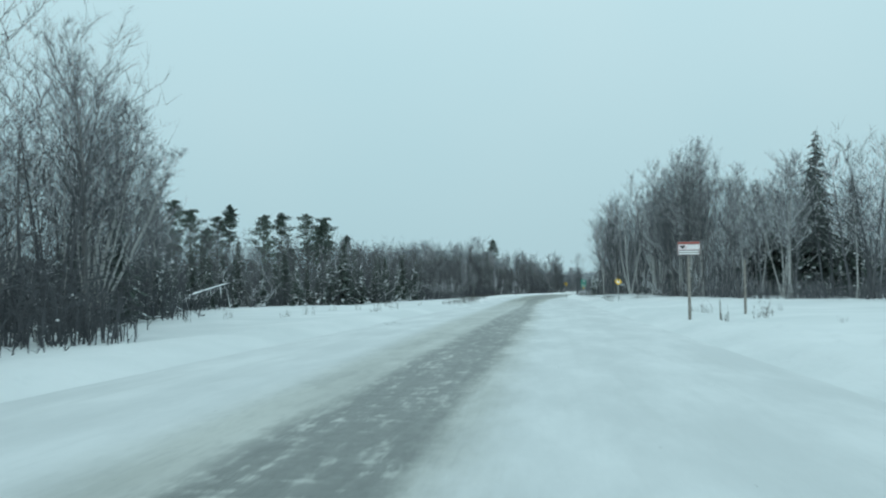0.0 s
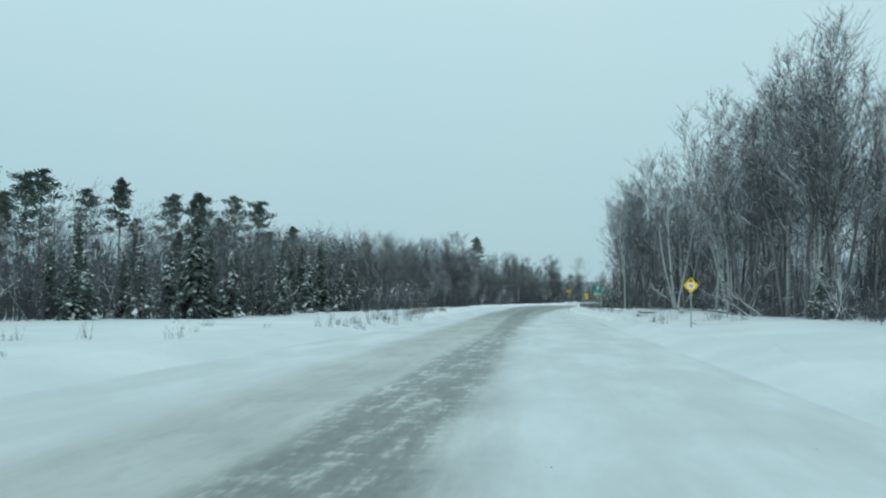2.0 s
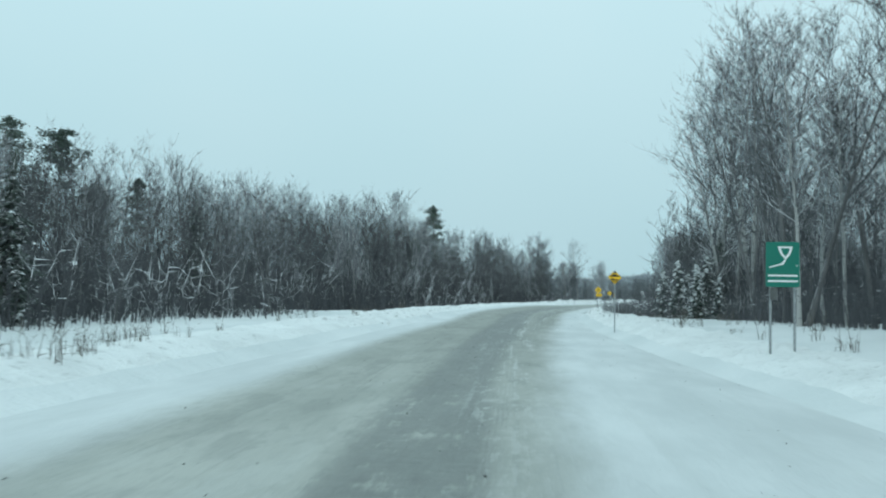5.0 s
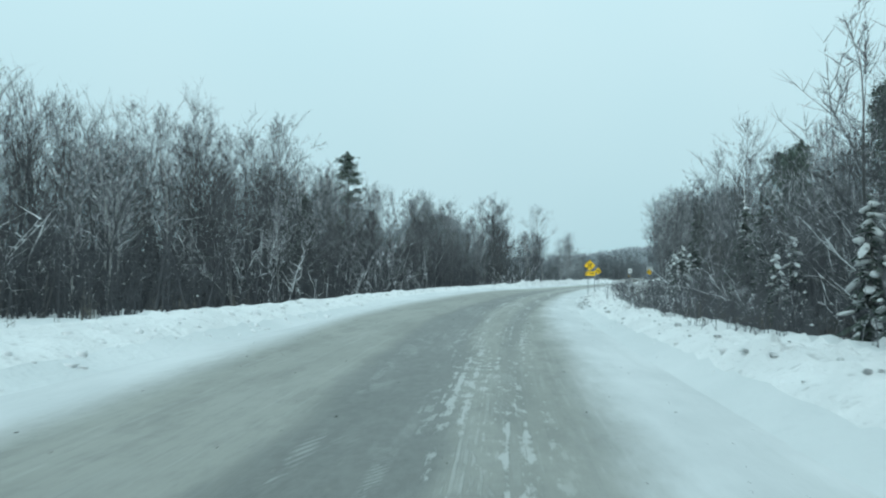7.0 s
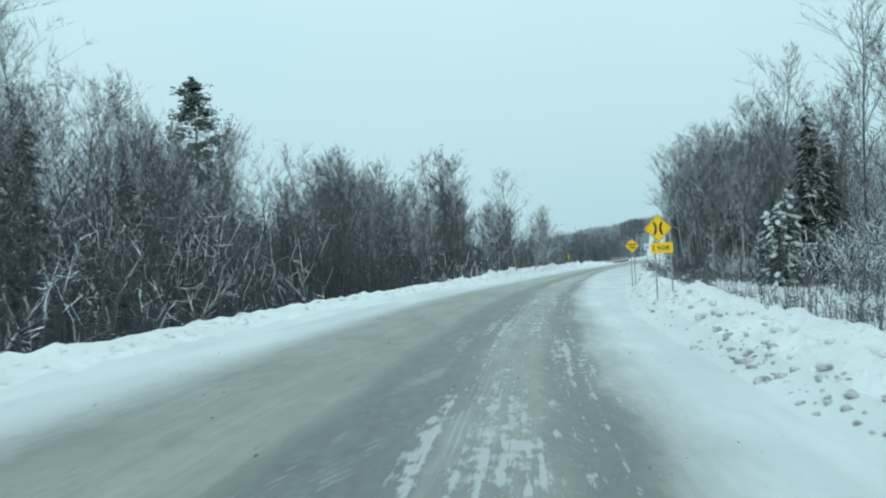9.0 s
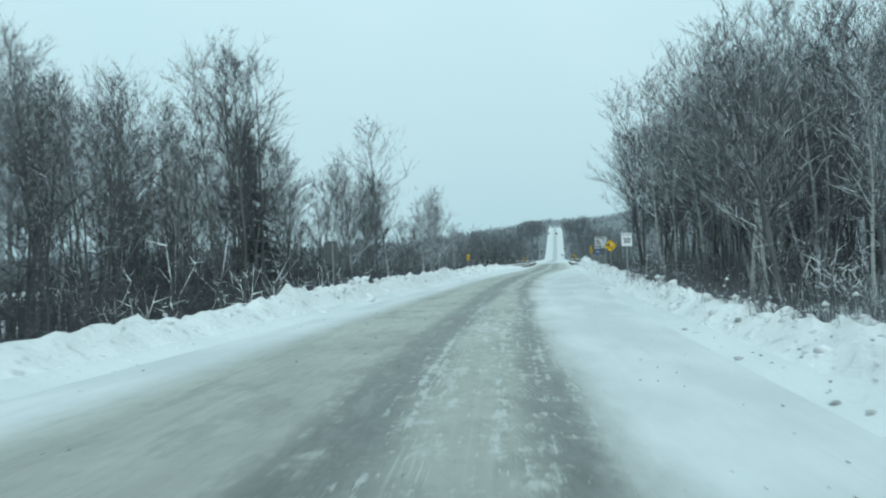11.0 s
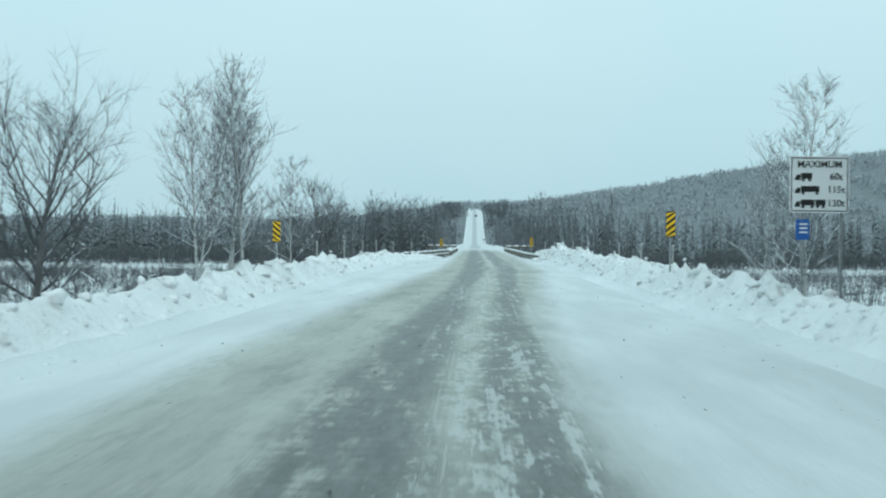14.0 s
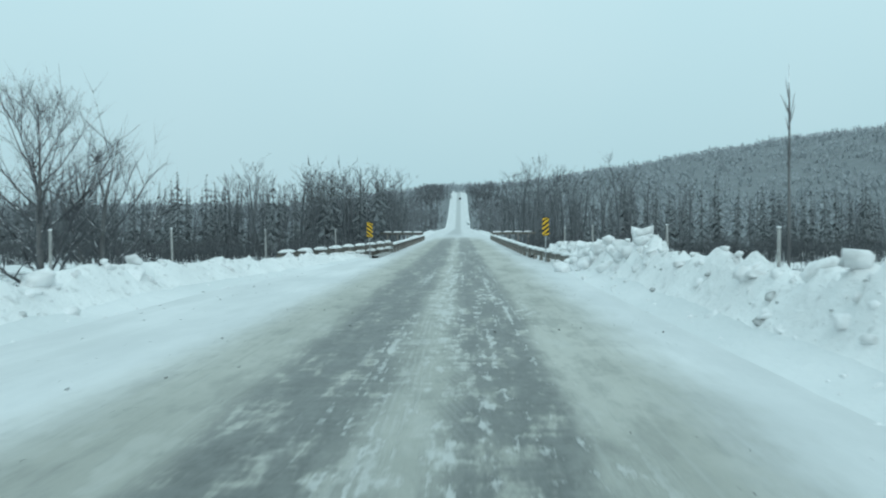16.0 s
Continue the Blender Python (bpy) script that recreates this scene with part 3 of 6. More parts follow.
def lite_tree(seed, h, base=0.25, spread=0.30, limbs=20, subs=6, twigs=3, wide=1.15):
    """A leafless tree with a rounded crown, for the depth of the woods."""
    rng = random.Random(seed)
    lim = Limbs()
    stem = bent(rng, Vector((0, 0, 0)), Vector((rng.uniform(-0.1, 0.1), rng.uniform(-0.1, 0.1), 1)), h * 0.92, 5, 0.03, 0.07)
    lim.tube(stem, [0.0075 * h * (1.1 - k / 5) * wide for k in range(6)], 4)
    for i in range(limbs):
        fr = base + (0.97 - base) * (i + rng.random()) / limbs
        g = (fr - base) / (1 - base)
        p, d = along(stem, fr)
        az = i * 2.4
        tilt = rng.uniform(0.65, 1.25) * (1.15 - 0.5 * fr)
        length = h * spread * (0.3 + 0.75 * math.sin(math.pi * (0.28 + 0.6 * g))) * rng.uniform(0.55, 1.15)
        pts = bent(rng, p, Vector((math.cos(az) * math.sin(tilt), math.sin(az) * math.sin(tilt), math.cos(tilt))), length, 2, 0.12, 0.2)
        lim.tube([pts[0], pts[-1]], [0.023 * wide, 0], 3)
        for _ in range(subs):
            q, dd = along(pts, rng.uniform(0.15, 1.0))
            l2 = length * rng.uniform(0.25, 0.5)
            e = lim.twig(rng, q, dd, l2, 0.015 * wide)
            for _ in range(twigs):
                lim.twig(rng, q.lerp(e, rng.uniform(0.2, 1)), dd, l2 * rng.uniform(0.4, 0.95), 0.0125 * wide)
    return lim.arrays()


def thicket(seed, h, stems=12, twigs=10, wide=1.5, thick=1.0):
    """A patch of close-set bare brush with arching stems."""
    rng = random.Random(seed)
    lim = Limbs()
    for _ in range(stems):
        p = Vector((rng.gauss(0, wide * 0.55), rng.gauss(0, wide * 0.55), 0))
        hh = h * rng.uniform(0.35, 1.0)
        az = rng.uniform(0, 6.28)
        out = Vector((math.cos(az), math.sin(az), 0))
        mid = p + (out * rng.uniform(0.02, 0.3) + Vector((0, 0, 1))).normalized() * hh * 0.55
        top = mid + (out * rng.uniform(0.1, 0.9) + Vector((0, 0, 1))).normalized() * hh * 0.5
        r = (0.009 + 0.005 * hh) * thick
        lim.tube([p, mid, top], [r, r * 0.6, 0], 3)
        for _ in range(twigs):
            f = rng.uniform(0.15, 2.0)
            q = p.lerp(mid, f) if f < 1 else mid.lerp(top, f - 1)
            way = Vector((rng.gauss(0, 1), rng.gauss(0, 1), rng.uniform(-0.1, 0.9))).normalized()
            lim.twig(rng, q, way, hh * rng.uniform(0.14, 0.36), 0.0125 * thick)
    return lim.arrays()


def bough(lim, rng, p, way, length, width, droop, n=3):
    """A flat, ragged conifer branch, thickened by a raised spine."""
    pts = [p]
    d = way.normalized()
    for k in range(n):
        d = (d + Vector((0, 0, droop / n))).normalized()
        pts.append(pts[-1] + d * length / n)
    side = way.cross(Vector((0, 0, 1))).normalized()
    for k in range(n):
        w0 = width * (1 - k / n) * rng.uniform(0.75, 1.2)
        a, b = pts[k], pts[k + 1]
        for sgn in (-1, 1):
            out = a.lerp(b, 0.75) + side * sgn * w0 - Vector((0, 0, w0 * rng.uniform(0.3, 0.7)))
            lim.tri(a + Vector((0, 0, 0.03)), out, b)
            tip = b + side * sgn * w0 * 0.55 + d * length * 0.10 - Vector((0, 0, w0 * 0.35))
            lim.tri(a.lerp(b, 0.45), tip, b)


def spruce(seed, h, width=0.19, whorls=38, per=8, start=0.05, n=2):
    rng = random.Random(seed)
    trunk, crown = Limbs(), Limbs()
    stem = bent(rng, Vector((0, 0, 0)), Vector((0, 0, 1)), h, 7, 0.02, 0.02)
    trunk.tube(stem, [0.011 * h * (1.2 - k / 7) for k in range(8)], 6)
    for i in range(whorls):
        f = start + (0.985 - start) * i / (whorls - 1)
        r = h * width * (1.02 - f) ** 0.8 * rng.uniform(0.75, 1.15)
        for j in range(per):
            az = 6.283 * j / per + i * 0.7 + rng.uniform(-0.3, 0.3)
            p, _ = along(stem, min(0.99, f + rng.uniform(-0.035, 0.035)))
            rr = r * rng.uniform(0.45, 1.2)
            bough(crown, rng, p, Vector((math.cos(az), math.sin(az), 0.22)), rr + 0.08, rr * 0.26 + 0.05, rng.uniform(-0.95, -0.45), n)
    return trunk.arrays(), crown.arrays()


def pine(seed, h, base=0.5, spread=0.12, limbs=17, tufts=72):
    """A tall pine: bare stem below, ragged pads of needles with gaps above."""
    rng = random.Random(seed)
    trunk, crown = Limbs(), Limbs()
    stem = bent(rng, Vector((0, 0, 0)), Vector((0.03, 0.02, 1)), h, 8, 0.02, 0.03)
    trunk.tube(stem, [0.0105 * h * (1.1 - 0.95 * k / 8) for k in range(9)], 6)
    for i in range(limbs):
        f = base + (0.97 - base) * (i / (limbs - 1)) ** 0.85
        p, _ = along(stem, f)
        az = i * 2.4 + rng.uniform(-0.4, 0.4)
        g = (f - base) / (1 - base)
        ln = h * spread * (0.22 + 0.95 * math.sin(math.pi * (0.3 + 0.68 * g)) ** 0.8) * rng.uniform(0.5, 1.25)
        pts = bent(rng, p, Vector((math.cos(az), math.sin(az), 0.12 + 0.22 * g)), ln, 3, 0.02, 0.12)
        trunk.tube(pts, [0.06, 0.042, 0.024, 0], 3)
        size = 0.30 + ln * 0.17
        for _ in range(tufts):
            q, _d = along(pts, 1 - 0.62 * rng.random() ** 1.6)
            q = q + Vector((rng.gauss(0, 1), rng.gauss(0, 1), rng.gauss(0.25, 0.5))) * size * 0.75
            for _ in range(3):
                e = Vector((rng.uniform(-1, 1), rng.uniform(-1, 1), rng.uniform(-0.35, 0.7))).normalized() * rng.uniform(0.2, 0.4)
                w = e.orthogonal().normalized() * rng.uniform(0.05, 0.10)
                crown.tri(q - w, q + w, q + e)
    for _ in range(tufts * 9):
        f = 1 - 0.2 * rng.random() ** 0.8
        q, _d = along(stem, min(0.999, f))
        r = h * spread * (0.06 + 3.6 * (1 - f))
        q = q + Vector((rng.gauss(0, 0.6) * r, rng.gauss(0, 0.6) * r, rng.uniform(0, 0.3)))
        e = Vector((rng.uniform(-1, 1), rng.uniform(-1, 1), rng.uniform(0, 1.2))).normalized() * rng.uniform(0.2, 0.4)
        w = e.orthogonal().normalized() * rng.uniform(0.05, 0.10)
        crown.tri(q - w, q + w, q + e)
    return trunk.arrays(), crown.arrays()


def snow_pads(ob, seed, h, width, pads=24):
    """Thick pads of snow weighing down the boughs of a small spruce, each a part of it."""
    rng = random.Random(seed)
    shapes = []
    for k in range(4):
        bm = bmesh.new()
        bmesh.ops.create_icosphere(bm, subdivisions=1, radius=1.0)
        for v in bm.verts:
            v.co *= 1 + 0.35 * noise.noise(v.co * 1.6 + Vector((seed, k, 0)))
        me = bpy.data.meshes.new("snow_pad")
        bm.to_mesh(me)
        bm.free()
        me.materials.append(SNOW)
        me.polygons.foreach_set("use_smooth", np.ones(len(me.polygons), bool))
        shapes.append(me)
    for i in range(pads):
        f = 0.12 + 0.84 * (i + rng.random()) / pads
        r = h * width * (1.02 - f) ** 0.8 * rng.uniform(0.4, 0.9)
        az = i * 2.4 + rng.uniform(-0.5, 0.5)
        pad = put("snow_pad", rng.choice(shapes), ob)
        size = Matrix.Diagonal((rng.uniform(0.12, 0.34), rng.uniform(0.09, 0.2), rng.uniform(0.05, 0.11), 1))
        pad.matrix_basis = Matrix.Translation((math.cos(az) * r, math.sin(az) * r, f * h - 0.3 * r)) @ Matrix.Rotation(az, 4, "Z") @ Matrix.Rotation(rng.uniform(0.2, 0.8), 4, "Y") @ size


def tree_thing(name, arrays, tmat, cmat, label, category, group):
    ob = new(name)
    tagged(ob, label, category, group)
    put("trunk", mesh_of("trunk", *arrays[0], tmat), ob)
    put("crown", mesh_of("crown", *arrays[1], cmat), ob)
    return ob


def joined(name, items, mat, label, category):
    """One object out of many placed shapes: items of (verts, tris), place, scale, turn."""
    vs, ts, n = [], [], 0
    for (v, t), p, sc, turn in items:
        c, s_ = math.cos(turn), math.sin(turn)
        w = v * np.float32(sc)
        w = np.stack([w[:, 0] * c - w[:, 1] * s_, w[:, 0] * s_ + w[:, 1] * c, w[:, 2]], 1) + np.array(p, np.float32)
        vs.append(w)
        ts.append(t + n)
        n += len(v)
    ob = put(name, mesh_of(name, np.concatenate(vs), np.concatenate(ts), mat))
    return tagged(ob, label, category, kind="stuff")


def merged(a):
    (v0, t0), (v1, t1) = a
    return np.concatenate([v0, v1]), np.concatenate([t0, t1 + len(v0)])


ASPEN = [bare_tree(10 + k, 16.0, 0.36, 0.20, 30, 8, 10, lean=0.03, thick=0.68, tilted=(0.5, 1.05), curl=0.12) for k in range(4)]
BROAD = [bare_tree(20 + k, 14.0, 0.30, 0.27, 30, 9, 11, 0.08, 1 + k % 2, tilted=(0.6, 1.25), curl=0.16) for k in range(4)]
WHITE_B = [bare_tree(30 + k, 13.0, 0.34, 0.22, 34, 9, 10, 0.10, 1 + k % 3, 0.9, (0.5, 1.1), 0.13) for k in range(4)]
SAPLING = [bare_tree(40 + k, 6.5, 0.14, 0.32, 26, 7, 8, 0.10, 2, 0.8, (0.45, 1.0), 0.12) for k in range(3)]
OPEN = [bare_tree(45 + k, 13.0, 0.2, 0.22, 40, 9, 8, 0.03, 1, 0.9, (0.8, 1.4), 0.08, 0.0065) for k in range(2)]
SPREAD = [bare_tree(141 + k, 10.0, 0.16, 0.50, 28, 13, 12, 0.10, 1 + k % 2, 2.3, (0.8, 1.3), 0.26, 0.0065) for k in range(3)]
RIVER_B = [bare_tree(241 + k, 13.0, 0.22, 0.25, 32, 12, 12, 0.06, 1, 0.9, (0.55, 1.2), 0.12, 0.007) for k in range(4)]
ASH = [bare_tree(341 + k, 13.0, 0.32, 0.23, 30, 10, 11, 0.04, 1 + k % 2, 0.85, (0.55, 1.15), 0.15, 0.0085) for k in range(4)]
LADEN_S = [spruce(65 + k, 4.0, 0.26, 18, 8, 0.06, 2) for k in range(2)]
LADEN_T = [spruce(165 + k, 4.0, 0.25, 15, 7, 0.06, 2) for k in range(3)]
LITE = [lite_tree(50 + k, 14.0) for k in range(4)]
LITE_FAR = [lite_tree(55 + k, 14.0, 0.16, 0.30, 14, 5, 2, 2.1) for k in range(4)]
SPRUCES = [spruce(60 + k, 10.0, 0.20 + 0.03 * k) for k in range(3)]
PINES = [pine(70 + k, 17.0, (0.46, 0.58, 0.52)[k], (0.135, 0.078, 0.115)[k]) for k in range(3)]
THICKET = [thicket(80 + k, 3.2, 13, 9, 1.5, 1.45) for k in range(6)]
TALL = [thicket(180 + k, 6.0, 24, 16, 2.4, 1.0) for k in range(3)]
SPRUCE_LITE = [merged(spruce(90 + k, 10.0, 0.20, 12, 5, 0.05, 1)) for k in range(3)]

KINDS = {
    "aspen": [tree_thing("aspen_tree", a, BARK, TWIG, "tall leafless grey aspen with frosted twigs", "tree", "bare roadside trees") for a in ASPEN],
    "broad": [tree_thing("bare_tree", a, BARK, TWIG, "leafless grey broadleaf tree with snow-dusted branches", "tree", "bare roadside trees") for a in BROAD],
    "ash": [tree_thing("grey_tree", a, SNOWY_BARK, GROVE, "leafless dark grey tree with snow along its stem", "tree", "bare roadside trees") for a in ASH],
    "river": [tree_thing("river_birch", a, BIRCH, DUSTED, "leafless birch with a fine snow-dusted crown by the river", "tree", "bare roadside trees") for a in RIVER_B],
    "birch": [tree_thing("birch_tree", a, BIRCH, DUSTED, "leafless pale-stemmed birch with frosted twigs", "tree", "bare roadside trees") for a in WHITE_B],
    "open": [tree_thing("open_grown_birch", a, BIRCH, TWIG, "leafless birch with long level limbs standing alone", "tree", "bare roadside trees") for a in OPEN],
    "sapling": [tree_thing("sapling", a, BARK, TWIG, "young leafless tree with snow on its twigs", "tree", "saplings") for a in SAPLING],
    "spreading": [tree_thing("spreading_tree", a, BARK, TWIG, "leafless spreading tree with snow on crooked limbs", "tree", "bare roadside trees") for a in SPREAD],
    "snowy": [tree_thing("snowy_spruce", a, BARK, LADEN, "small spruce with snow lying on its boughs", "tree", "spruces") for a in LADEN_S],
    "laden": [tree_thing("laden_spruce", a, BARK, SPRUCE, "small dark spruce bent under thick pads of snow", "tree", "laden spruces") for a in LADEN_T],
    "spruce": [tree_thing("spruce_tree", a, BARK, SPRUCE, "dark green spruce with snow on drooping boughs", "tree", "spruces") for a in SPRUCES],
    "pine": [tree_thing("pine_tree", a, BARK, PINE, "tall dark pine with a bare lower stem", "tree", "pines") for a in PINES],
}
HEIGHT = {"aspen": 16.0, "broad": 14.0, "birch": 13.0, "sapling": 6.5, "open": 13.0, "spreading": 10.0, "ash": 13.0, "river": 13.0, "snowy": 4.0, "laden": 4.0, "spruce": 10.0, "pine": 17.0}
for i, tree in enumerate(KINDS["laden"]):
    snow_pads(tree, 165 + i, 4.0, 0.25)
USED = set()
RNG = random.Random(5)


def plant(kind, s, o, h, variant=None, turn=None):
    src = KINDS[kind][(RNG.randrange(99) if variant is None else variant) % len(KINDS[kind])]
    k = K * h / HEIGHT[kind]
    p = at(s, o, ground_z(s, o) - 0.12)
    m = Matrix.Translation(p) @ Matrix.Rotation(RNG.uniform(0, 6.28) if turn is None else turn, 4, "Z")
    if src.name not in USED:
        USED.add(src.name)
        src.matrix_world = m
        src.scale = (k, k, k)
        return src
    old = src.scale.copy()
    src.scale = (k, k, k)
    ob = copy_thing(src, m)
    src.scale = old
    return ob


def front(rows):
    xs = [r[0] for r in rows]
    return lambda s: float(np.interp(s, xs, [r[1] for r in rows]))


# where the woods begin on either side
EDGE_L = front([(-40, -13), (20, -14.5), (32, -16.5), (60, -27), (82, -32), (100, -27), (118, -22), (150, -17.5), (184, -15), (213, -12.5), (262, -11), (300, -10.5)])
EDGE_R = front([(-40, 26), (60, 24), (80, 17), (104, 13), (130, 11), (150, 9), (165, 9.5), (180, 10), (215, 11), (232, 12.5), (262, 12.5), (284, 9), (300, 8.8), (320, 10)])


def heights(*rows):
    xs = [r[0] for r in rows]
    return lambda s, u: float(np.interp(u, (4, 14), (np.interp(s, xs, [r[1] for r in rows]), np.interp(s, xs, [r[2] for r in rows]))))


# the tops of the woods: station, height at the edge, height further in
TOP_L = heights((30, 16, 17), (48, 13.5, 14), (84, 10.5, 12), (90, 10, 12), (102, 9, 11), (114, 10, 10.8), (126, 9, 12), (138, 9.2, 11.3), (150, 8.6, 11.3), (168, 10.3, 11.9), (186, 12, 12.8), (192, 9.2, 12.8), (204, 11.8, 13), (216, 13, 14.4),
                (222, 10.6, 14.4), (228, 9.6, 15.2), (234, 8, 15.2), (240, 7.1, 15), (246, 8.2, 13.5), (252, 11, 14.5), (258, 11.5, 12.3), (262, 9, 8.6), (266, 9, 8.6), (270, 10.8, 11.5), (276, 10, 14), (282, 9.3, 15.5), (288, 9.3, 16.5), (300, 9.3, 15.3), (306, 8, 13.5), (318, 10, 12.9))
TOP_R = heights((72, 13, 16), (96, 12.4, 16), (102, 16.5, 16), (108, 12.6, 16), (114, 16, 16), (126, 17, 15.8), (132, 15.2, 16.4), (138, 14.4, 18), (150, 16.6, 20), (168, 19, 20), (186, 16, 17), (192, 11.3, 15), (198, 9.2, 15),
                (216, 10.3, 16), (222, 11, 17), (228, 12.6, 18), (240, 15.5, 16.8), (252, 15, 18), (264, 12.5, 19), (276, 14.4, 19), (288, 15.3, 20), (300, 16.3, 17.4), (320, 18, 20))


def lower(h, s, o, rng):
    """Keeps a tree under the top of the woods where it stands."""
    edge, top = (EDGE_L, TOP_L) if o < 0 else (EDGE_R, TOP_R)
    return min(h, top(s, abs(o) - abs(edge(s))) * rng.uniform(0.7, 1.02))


def belt(a, b, step, edge, side, near, far, kinds, lo, hi):
    """Single trees at random through a belt of woodland."""
    n = int((b - a) / step)
    for i in range(n):
        s = a + (b - a) * (i + RNG.random()) / n
        o = edge(s) + side * (near + (far - near) * RNG.random() ** 1.2)
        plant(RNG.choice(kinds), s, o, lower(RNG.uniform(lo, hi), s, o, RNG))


# left woods, from the start to the river
belt(2, 66, 1.9, EDGE_L, -1, 1, 12, ["broad", "aspen", "broad", "birch"], 11, 17)
belt(40, 85, 4, EDGE_L, -1, 0, 6, ["sapling", "spruce"], 4, 7)
belt(85, 150, 2.4, EDGE_L, -1, 1, 10, ["sapling", "spruce", "spruce", "spruce", "broad"], 5, 9)
belt(60, 150, 3.2, EDGE_L, -1, 0.3, 4, ["snowy", "snowy", "sapling"], 3.0, 6.0)
belt(100, 190, 3.2, EDGE_L, -1, 14, 40, ["pine", "broad", "spruce", "pine"], 9, 14)
belt(140, 190, 2.6, EDGE_L, -1, 1, 9, ["sapling", "sapling", "sapling", "broad"], 5, 8.5)
belt(150, 195, 2.6, EDGE_L, -1, 9, 28, ["aspen", "broad", "birch"], 9.5, 13)
belt(190, 256, 2.6, EDGE_L, -1, 0.8, 7, ["sapling", "sapling", "birch", "broad"], 6, 9.5)
belt(190, 256, 1.9, EDGE_L, -1, 6, 24, ["aspen", "broad", "broad", "birch"], 13, 17.5)
belt(262, 290, 1.5, EDGE_L, -1, 1.2, 15, ["aspen", "broad", "birch", "sapling", "aspen"], 10, 15)
belt(230, 256, 1.3, EDGE_L, -1, 10, 17, ["broad", "aspen", "birch"], 14, 17)
belt(274, 293, 1.1, EDGE_L, -1, 10, 18, ["broad", "aspen", "ash"], 14.5, 17)
belt(277, 292, 1.7, EDGE_L, -1, 2.5, 11, ["ash", "ash", "birch"], 10, 13)
belt(289, 304, 2.0, EDGE_L, -1, 2.5, 15, ["ash", "broad", "sapling"], 6.5, 9)
# right woods
belt(86, 132, 1.7, EDGE_R, 1, 0.5, 10, ["birch", "birch", "aspen", "broad"], 11, 17)
belt(132, 162, 1.5, EDGE_R, 1, 0.4, 9, ["birch", "sapling", "broad", "aspen"], 9, 14.5)
belt(92, 130, 9.0, EDGE_R, 1, 1.5, 5, ["snowy"], 2.6, 3.8)
belt(84, 118, 3.2, EDGE_R, 1, 12, 30, ["spruce", "pine", "spruce"], 13, 19)
belt(40, 84, 4.0, EDGE_R, 1, 2, 14, ["spruce", "birch", "spruce"], 9, 15)
belt(166, 190, 2.4, EDGE_R, 1, 0.5, 9, ["sapling", "snowy", "sapling", "broad"], 2.8, 5)
belt(186, 218, 1.8, EDGE_R, 1, 0.5, 9, ["sapling", "snowy", "broad", "birch"], 5, 9.5)
belt(170, 218, 2.6, EDGE_R, 1, 8, 18, ["aspen", "broad", "birch"], 10, 15)
belt(214, 284, 2.3, EDGE_R, 1, 0.6, 14, ["aspen", "broad", "sapling", "birch", "broad"], 8, 14)
belt(284, 321, 0.9, EDGE_R, 1, 0.8, 13, ["ash", "birch", "broad", "birch"], 12, 17)
belt(284, 319, 1.4, EDGE_R, 1, 2, 11, ["aspen", "river", "aspen"], 15, 19)
belt(97, 113, 1.4, EDGE_R, 1, 0.5, 8, ["aspen", "birch", "broad"], 12.5, 18)
for i in range(16):
    s = 90 + 2.2 * i + RNG.uniform(-0.8, 0.8)
    ob = plant(RNG.choice(["birch", "river"]), s, EDGE_R(s) + RNG.uniform(-1.5, 0.7), RNG.uniform(9, 15))
    ob.matrix_world = ob.matrix_world @ Matrix.Rotation(radians(RNG.uniform(4, 14)), 4, "X")
